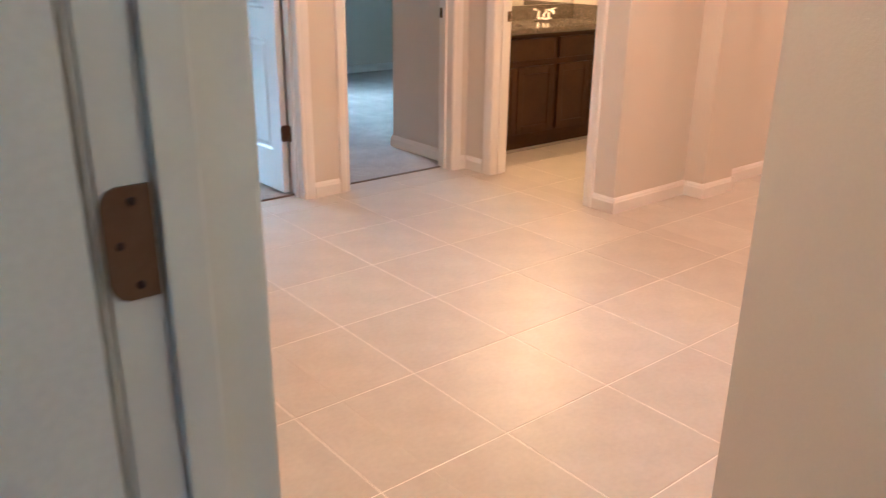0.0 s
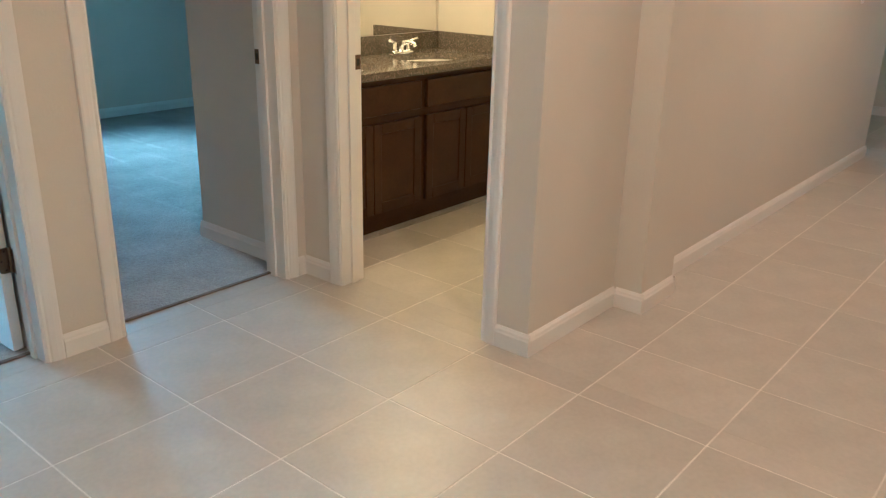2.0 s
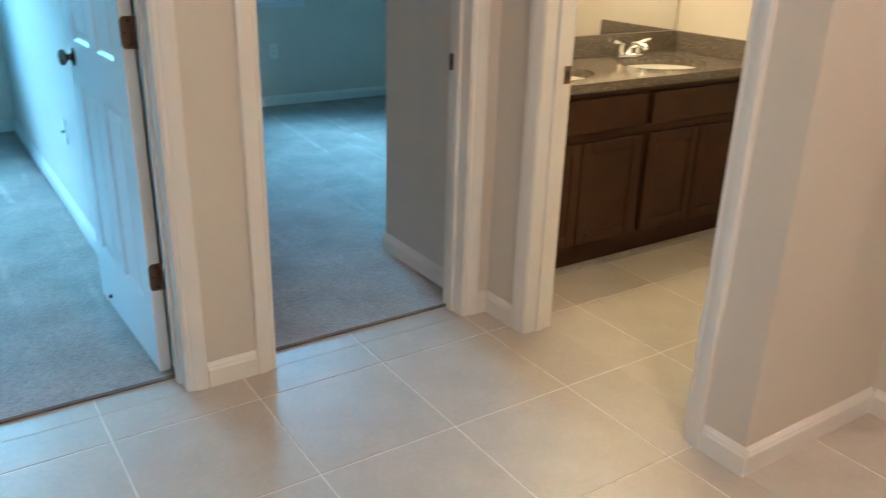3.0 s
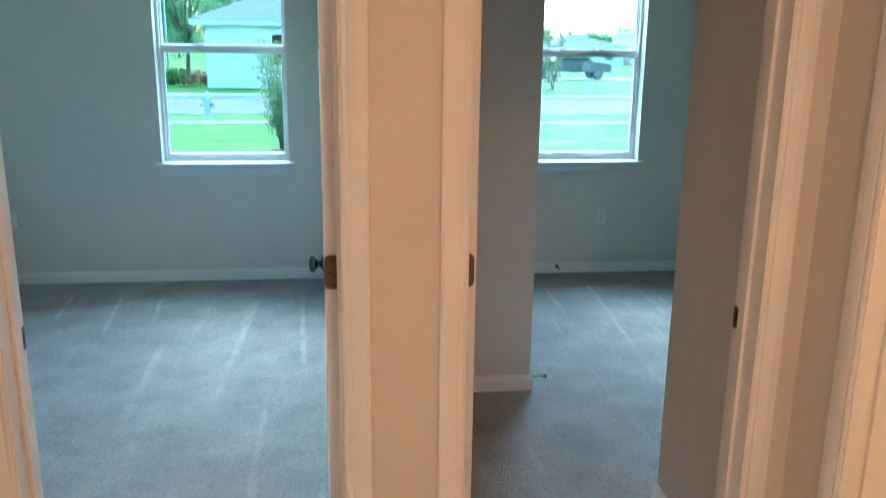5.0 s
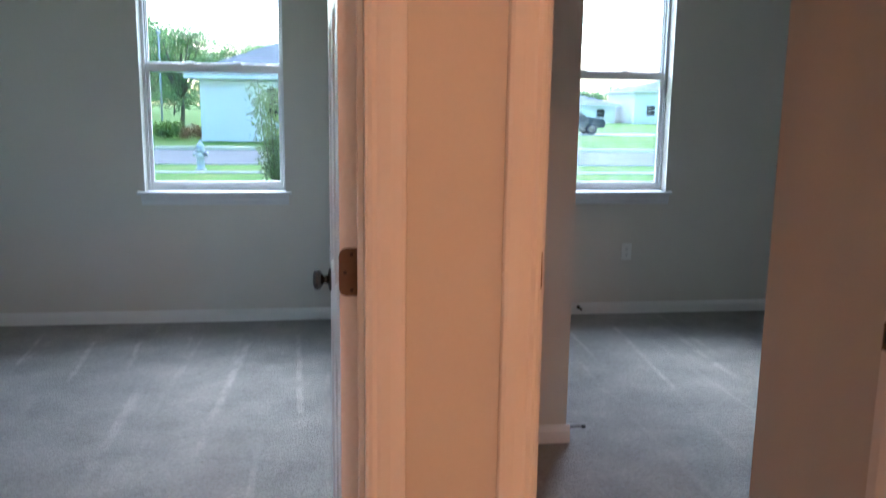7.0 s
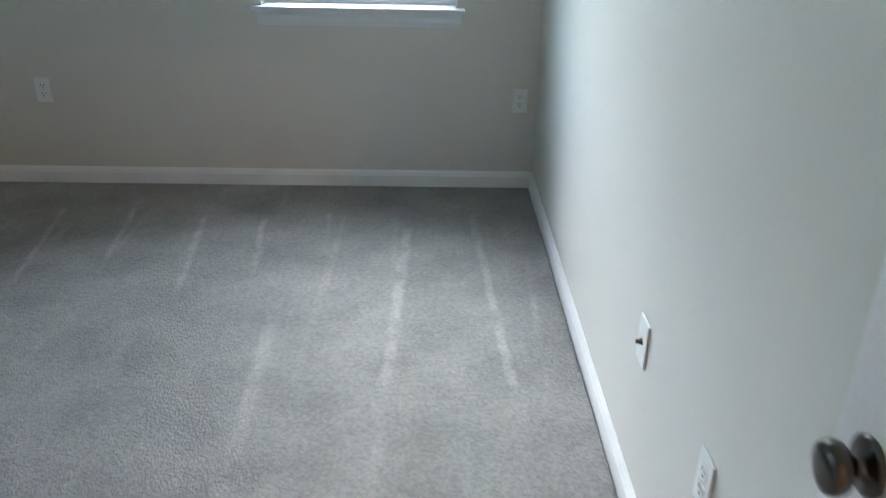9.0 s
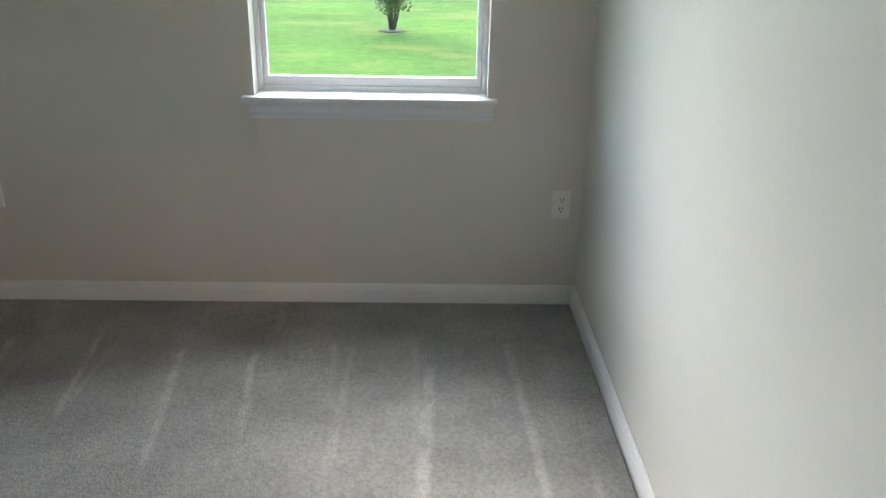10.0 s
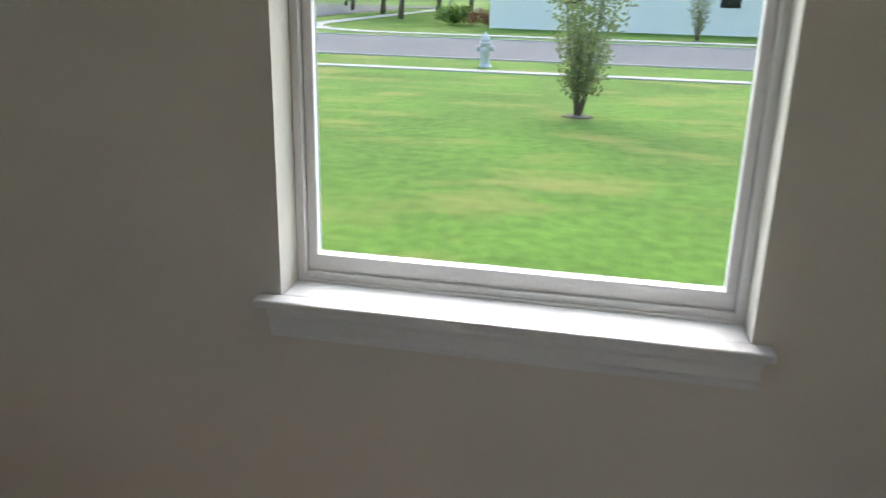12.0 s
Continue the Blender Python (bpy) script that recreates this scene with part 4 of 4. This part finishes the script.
def shrub_tree(x, y, height, width, seed, label, count=1700, leaf=0.075):
    rng = random.Random(seed)
    t = thing("young_tree", pose(x, y, GROUND), label, "tree")
    crown = bmesh.new()
    for k in range(7):
        ang = k * 0.9 + rng.random()
        r = width * 0.5 * rng.uniform(0.35, 0.95)
        top_z = height * rng.uniform(0.72, 1.0)
        pts = [(0.03 * math.cos(ang), 0.03 * math.sin(ang), 0), (r * 0.35 * math.cos(ang), r * 0.35 * math.sin(ang), top_z * 0.28), (r * 0.75 * math.cos(ang), r * 0.75 * math.sin(ang), top_z * 0.6), (r * math.cos(ang + 0.2), r * math.sin(ang + 0.2), top_z)]
        part("stem", tube(bmesh.new(), pts, [0.020, 0.015, 0.010, 0.004], 6), BARK, t)
        for p, q in zip(pts, pts[1:]):
            for j in range(6):
                f = j / 6
                c = [a + (b - a) * f for a, b in zip(p, q)]
                if c[2] > 0.34:
                    leaves(crown, rng, c, (0.15 * width + 0.04, 0.15 * width + 0.04, 0.16), count // 130, leaf)
    part("crown", crown, LEAF, t, "sparse grey-green leaves")
    part("mulch_ring", lathe(bmesh.new(), [(0.22, 0.0), (0.18, 0.015), (0.04, 0.025)], Matrix(), 18), MULCH, t)
    return t


shrub_tree(-1.76, 14.5, 2.75, 1.5, 3, "young multi-stemmed tree with sparse grey-green leaves on the lawn", 4600)
shrub_tree(1.3, 33.5, 2.2, 0.8, 8, "young thin tree in front of the white house", 1000, 0.11)
shrub_tree(9.6, 38.0, 3.2, 1.6, 12, "young thin tree on the far lawn", 1100, 0.16)


def tree(x, y, height, spread, seed, label, leaf=0.18, count=6200):
    rng = random.Random(seed)
    t = thing("tree", pose(x, y, GROUND), label, "tree")
    part("trunk", tube(bmesh.new(), [(0, 0, 0), (0.1, 0, height * 0.2), (0.0, 0.1, height * 0.45), (0.15, 0, height * 0.8)], [0.15, 0.12, 0.09, 0.03], 8), BARK, t)
    crown = bmesh.new()
    for k in range(15):
        ang = k * 2.4 + rng.random()
        r = spread * rng.uniform(0.25, 0.62)
        c = (r * math.cos(ang), r * math.sin(ang), height * rng.uniform(0.26, 0.90))
        part("limb", tube(bmesh.new(), [(0, 0, height * 0.3), (c[0] * 0.5, c[1] * 0.5, (height * 0.35 + c[2]) / 2), c], [0.09, 0.06, 0.02], 6), BARK, t)
        leaves(crown, rng, c, (spread * rng.uniform(0.28, 0.42), spread * rng.uniform(0.28, 0.42), height * rng.uniform(0.11, 0.17)), count // 13, leaf, 0.2)
    leaves(crown, rng, (0, 0, height * 0.85), (spread * 0.3, spread * 0.3, height * 0.14), count // 9, leaf, 0.2)
    part("crown", crown, LEAF_FAR, t, "dense green crown with an uneven outline")
    return t


for k, (tx, ty, th, ts) in enumerate([(-12.3, 44.0, 7.3, 3.0), (-10.2, 52, 6.5, 3.0), (-15.0, 50.0, 8.4, 3.6), (-13.5, 58.0, 7.0, 3.4), (-18.5, 55.0, 8.2, 4.0), (-9.0, 64.0, 7.0, 3.6), (-22.0, 64.0, 9.0, 4.4), (-6.5, 72.0, 7.2, 4.0), (-16.5, 72.0, 8.5, 4.2), (-27, 80, 9, 5)]):
    tree(tx, ty, th, ts, 20 + k, "leafy green oak beyond the street")

palm_rng = random.Random(5)
bush = thing("palm_bush", pose(-8.6, 39.5, GROUND), "bright green fan palm bush beside the white house", "bush")
bm = bmesh.new()
for k in range(150):
    a, up, reach = palm_rng.random() * 6.28, palm_rng.uniform(0.35, 1.15), palm_rng.uniform(0.7, 1.25)
    d = Vector((math.cos(a), math.sin(a), 0))
    n = Vector((-d.y, d.x, 0)) * 0.035
    rib = [Vector((0, 0, 0.05)), d * 0.30 * reach + Vector((0, 0, up * 0.62)), d * 0.68 * reach + Vector((0, 0, up * 0.78)), d * reach + Vector((0, 0, up * 0.52))]
    rows = [[bm.verts.new(p - n * w), bm.verts.new(p + n * w)] for p, w in zip(rib, (0.4, 1.0, 0.8, 0.1))]
    for lo, hi in zip(rows, rows[1:]):
        bm.faces.new((lo[0], lo[1], hi[1], hi[0]))
leaves(bm, palm_rng, (0, 0, 0.42), (0.95, 0.8, 0.40), 700, 0.17)
part("fronds", bm, LEAF_LIGHT, bush)
red = thing("croton_bush", pose(-7.35, 38.6, GROUND), "low reddish croton bush at the house corner", "bush")
bm = bmesh.new()
for cx, cz, cr in ((-0.28, 0.34, 0.30), (0.10, 0.46, 0.36), (0.38, 0.30, 0.26)):
    leaves(bm, palm_rng, (cx, 0, cz), (cr, cr, cr), 330, 0.10)
part("foliage", bm, LEAF_RED, red)


def house(x0, x1, y0, y1, eave, ridge, label, windows=(), over=0.6):
    h = thing("house", pose((x0 + x1) / 2, y0, GROUND), label, "house")
    w, d = (x1 - x0) / 2, y1 - y0
    z0, zr = eave - GROUND, ridge - GROUND
    part("wall", boxes((-w, w, 0, d, -0.05, z0)), STUCCO, h, "white stucco wall")
    part("foundation", boxes((-w - 0.02, w + 0.02, -0.02, d + 0.02, -0.05, 0.12)), STUCCO, h)
    part("fascia", boxes((-w - over, w + over, -over, -over + 0.04, z0 - 0.02, z0 + 0.20), (-w - over, w + over, d + over - 0.04, d + over, z0 - 0.02, z0 + 0.20), (-w - over, -w - over + 0.04, -over + 0.04, d + over - 0.04, z0 - 0.02, z0 + 0.20), (w + over - 0.04, w + over, -over + 0.04, d + over - 0.04, z0 - 0.02, z0 + 0.20), (-w - over + 0.04, w + over - 0.04, -over + 0.04, d + over - 0.04, z0 + 0.0, z0 + 0.04)), STUCCO, h, "white fascia and soffit")
    bm = bmesh.new()
    ow, oy0, oy1, zb = w + over + 0.05, -over - 0.05, d + over + 0.05, z0 + 0.20
    half = min(ow, (oy1 - oy0) / 2)
    base = [bm.verts.new(p) for p in ((-ow, oy0, zb), (ow, oy0, zb), (ow, oy1, zb), (-ow, oy1, zb))]
    ym = (oy0 + oy1) / 2
    r0, r1 = bm.verts.new((-ow + half, ym, zr)), bm.verts.new((ow - half, ym, zr)) if ow - half > -ow + half + 0.01 else None
    r1 = r1 or r0
    for f in ((base[0], base[1], r1, r0), (base[1], base[2], r1), (base[2], base[3], r0, r1), (base[3], base[0], r0)):
        bm.faces.new(list(dict.fromkeys(f)))
    bm.faces.new(base[::-1])
    part("roof", bm, SHINGLE, h, "grey shingle hip roof")
    for wx, wz, ww, wh in windows:
        win = part("window", boxes((wx - ww / 2, wx + ww / 2, -0.03, 0.02, wz - wh / 2, wz + wh / 2), bevel=0.01), VINYL, h)
        part("pane", boxes((wx - ww / 2 + 0.06, wx + ww / 2 - 0.06, -0.036, -0.029, wz - wh / 2 + 0.06, wz - 0.02), (wx - ww / 2 + 0.06, wx + ww / 2 - 0.06, -0.036, -0.029, wz + 0.02, wz + wh / 2 - 0.06)), DARK_GLASS, win)
    return h


house(-6.8, 8.0, 38.0, 50.0, 2.55, 5.6, "white stucco house with a grey hip roof across the street", ((-4.0, 1.75, 0.9, 1.5), (2.2, 1.75, 0.9, 1.5)))
house(24.6, 34.4, 99.0, 109.0, 1.75, 3.55, "distant white house with a grey roof", ((-3, 1.2, 1.2, 1.1), (3, 1.2, 1.2, 1.1)))
house(13.0, 23.6, 101.0, 111.0, 1.75, 3.5, "distant white house with a low grey roof", ((0, 1.2, 1.2, 1.1),))
house(35.8, 46.0, 96.0, 106.0, 3.5, 5.2, "distant taller white house with a grey roof", ((-3, 1.6, 1.2, 1.3),))
house(-40.0, -24.0, 92.0, 104.0, 2.5, 5.0, "distant white house behind the trees", ((0, 1.6, 1.2, 1.3),))
for k in range(16):
    tree(-45 + k * 8.5 + (k % 3) * 1.5, 122 + (k * 37 % 17), (7.0 if k < 4 else 4.6) + (k * 13 % 5) * (0.7 if k < 4 else 0.35), 5.5, 60 + k, "far green tree in the woods beyond the houses", 0.9, 900)

lamp_post = thing("street_lamp", pose(-9.75, 44.0, GROUND), "pale grey street lamp post beyond the street", "street lamp")
part("base", lathe(bmesh.new(), [(0.16, 0.0), (0.16, 0.10), (0.12, 0.35), (0.09, 0.45)], Matrix(), 14), HYDRANT, lamp_post)
part("pole", tube(bmesh.new(), [(0, 0, 0.4), (0, 0, 3.0), (0, 0, 5.2)], [0.06, 0.05, 0.04], 12), HYDRANT, lamp_post)
part("lamp_head", lathe(bmesh.new(), [(0.05, 5.17), (0.10, 5.24), (0.12, 5.34), (0.10, 5.42), (0.03, 5.47)], Matrix(), 14), HYDRANT, lamp_post, "pale lamp head")

# parked pickup truck
car = thing("pickup_truck", pose(14.4, 52.4, GROUND + 0.03), "dark blue pickup truck parked on the far driveway", "car")
prof = [(-2.7, 0.45), (2.62, 0.45), (2.72, 0.75), (2.60, 1.02), (1.35, 1.12), (0.75, 1.72), (-0.95, 1.75), (-1.15, 1.15), (-2.68, 1.12)]
bm = prism(bmesh.new(), prof, (0, -0.9, 0), (1, 0, 0), (0, 0, 1), (0, 1.8, 0))
bmesh.ops.bevel(bm, geom=list(bm.edges), offset=0.05, segments=2, affect="EDGES")
part("body", bm, CAR_PAINT, car)
for sy in (-0.912, 0.904):
    part("side_glass", prism(bmesh.new(), [(1.12, 1.18), (0.70, 1.63), (-0.02, 1.66), (-0.02, 1.18)], (0, sy, 0), (1, 0, 0), (0, 0, 1), (0, 0.008, 0)), DARK_GLASS, car)
    part("side_glass", prism(bmesh.new(), [(-0.10, 1.18), (-0.10, 1.66), (-0.88, 1.67), (-0.98, 1.18)], (0, sy, 0), (1, 0, 0), (0, 0, 1), (0, 0.008, 0)), DARK_GLASS, car)
for wx in (-1.75, 1.75):
    for wy in (-0.80, 0.80):
        wheel = part("wheel", lathe(bmesh.new(), [(0.30, -0.11), (0.38, -0.10), (0.38, 0.10), (0.30, 0.11)], pose(wx, wy, 0.38, 90), 20), RUBBER, car)
        part("rim", lathe(bmesh.new(), [(0.24, -0.118), (0.20, -0.122), (0.05, -0.124)], pose(wx, wy, 0.38, 90 if wy > 0 else 90), 16), NICKEL, wheel)
        part("rim", lathe(bmesh.new(), [(0.05, 0.124), (0.20, 0.122), (0.24, 0.118)], pose(wx, wy, 0.38, 90), 16), NICKEL, wheel)
for wy in (-0.72, 0.72):
    part("headlight", boxes((2.64, 2.735, wy - 0.14, wy + 0.14, 0.80, 0.96), bevel=0.02), PORCELAIN, car)

# ---- floor tiles ----
AREAS = [(-2.46, -1.585, -4.3, -0.555), (-1.585, BATH_X, HALL_S, HALL_Y), (-1.585, -1.26, -4.3, HALL_S), (BATH_X, 6.9, HALL_S, -0.592), (4.9, 6.9, -0.592, 0.5),
         (DOOR_A[0], DOOR_A[1], HALL_Y, 0.692), (DOOR_B[0], DOOR_B[1], HALL_Y, 0.692), (BATH_X, BATH_X + 0.12, *DOOR_BATH), (BATH_X + 0.12, 2.155, -0.48, 0.79)]
GAP = 0.0022


def tile_mesh(w, d):
    bm = bmesh.new()
    e = min(0.0025, w / 4, d / 4)
    rings = [[bm.verts.new((x, y, z)) for x, y in ((i, i), (w - i, i), (w - i, d - i), (i, d - i))] for i, z in ((0, -0.008), (0, -0.0010), (e * 0.4, -0.0003), (e, 0.0))]
    for lo, hi in zip(rings, rings[1:]):
        for k in range(4):
            bm.faces.new((lo[k], lo[(k + 1) % 4], hi[(k + 1) % 4], hi[k]))
    bm.faces.new(rings[-1])
    return mesh_of("tile", bm, TILE)


shared = {}
for i in range(-6, 16):
    for j in range(-11, 3):
        cx0, cx1, cy0, cy1 = i * TILE_SIZE, (i + 1) * TILE_SIZE, j * TILE_SIZE, (j + 1) * TILE_SIZE
        for ax0, ax1, ay0, ay1 in AREAS:
            x0, x1, y0, y1 = max(cx0 + GAP, ax0), min(cx1 - GAP, ax1), max(cy0 + GAP, ay0), min(cy1 - GAP, ay1)
            if x1 - x0 < 0.004 or y1 - y0 < 0.004:
                continue
            key = (round(x1 - x0, 4), round(y1 - y0, 4))
            if key not in shared:
                shared[key] = tile_mesh(*key)
            ob = new("tile", shared[key])
            ob.parent = floor
            ob.location = (x0, y0, 0.0)
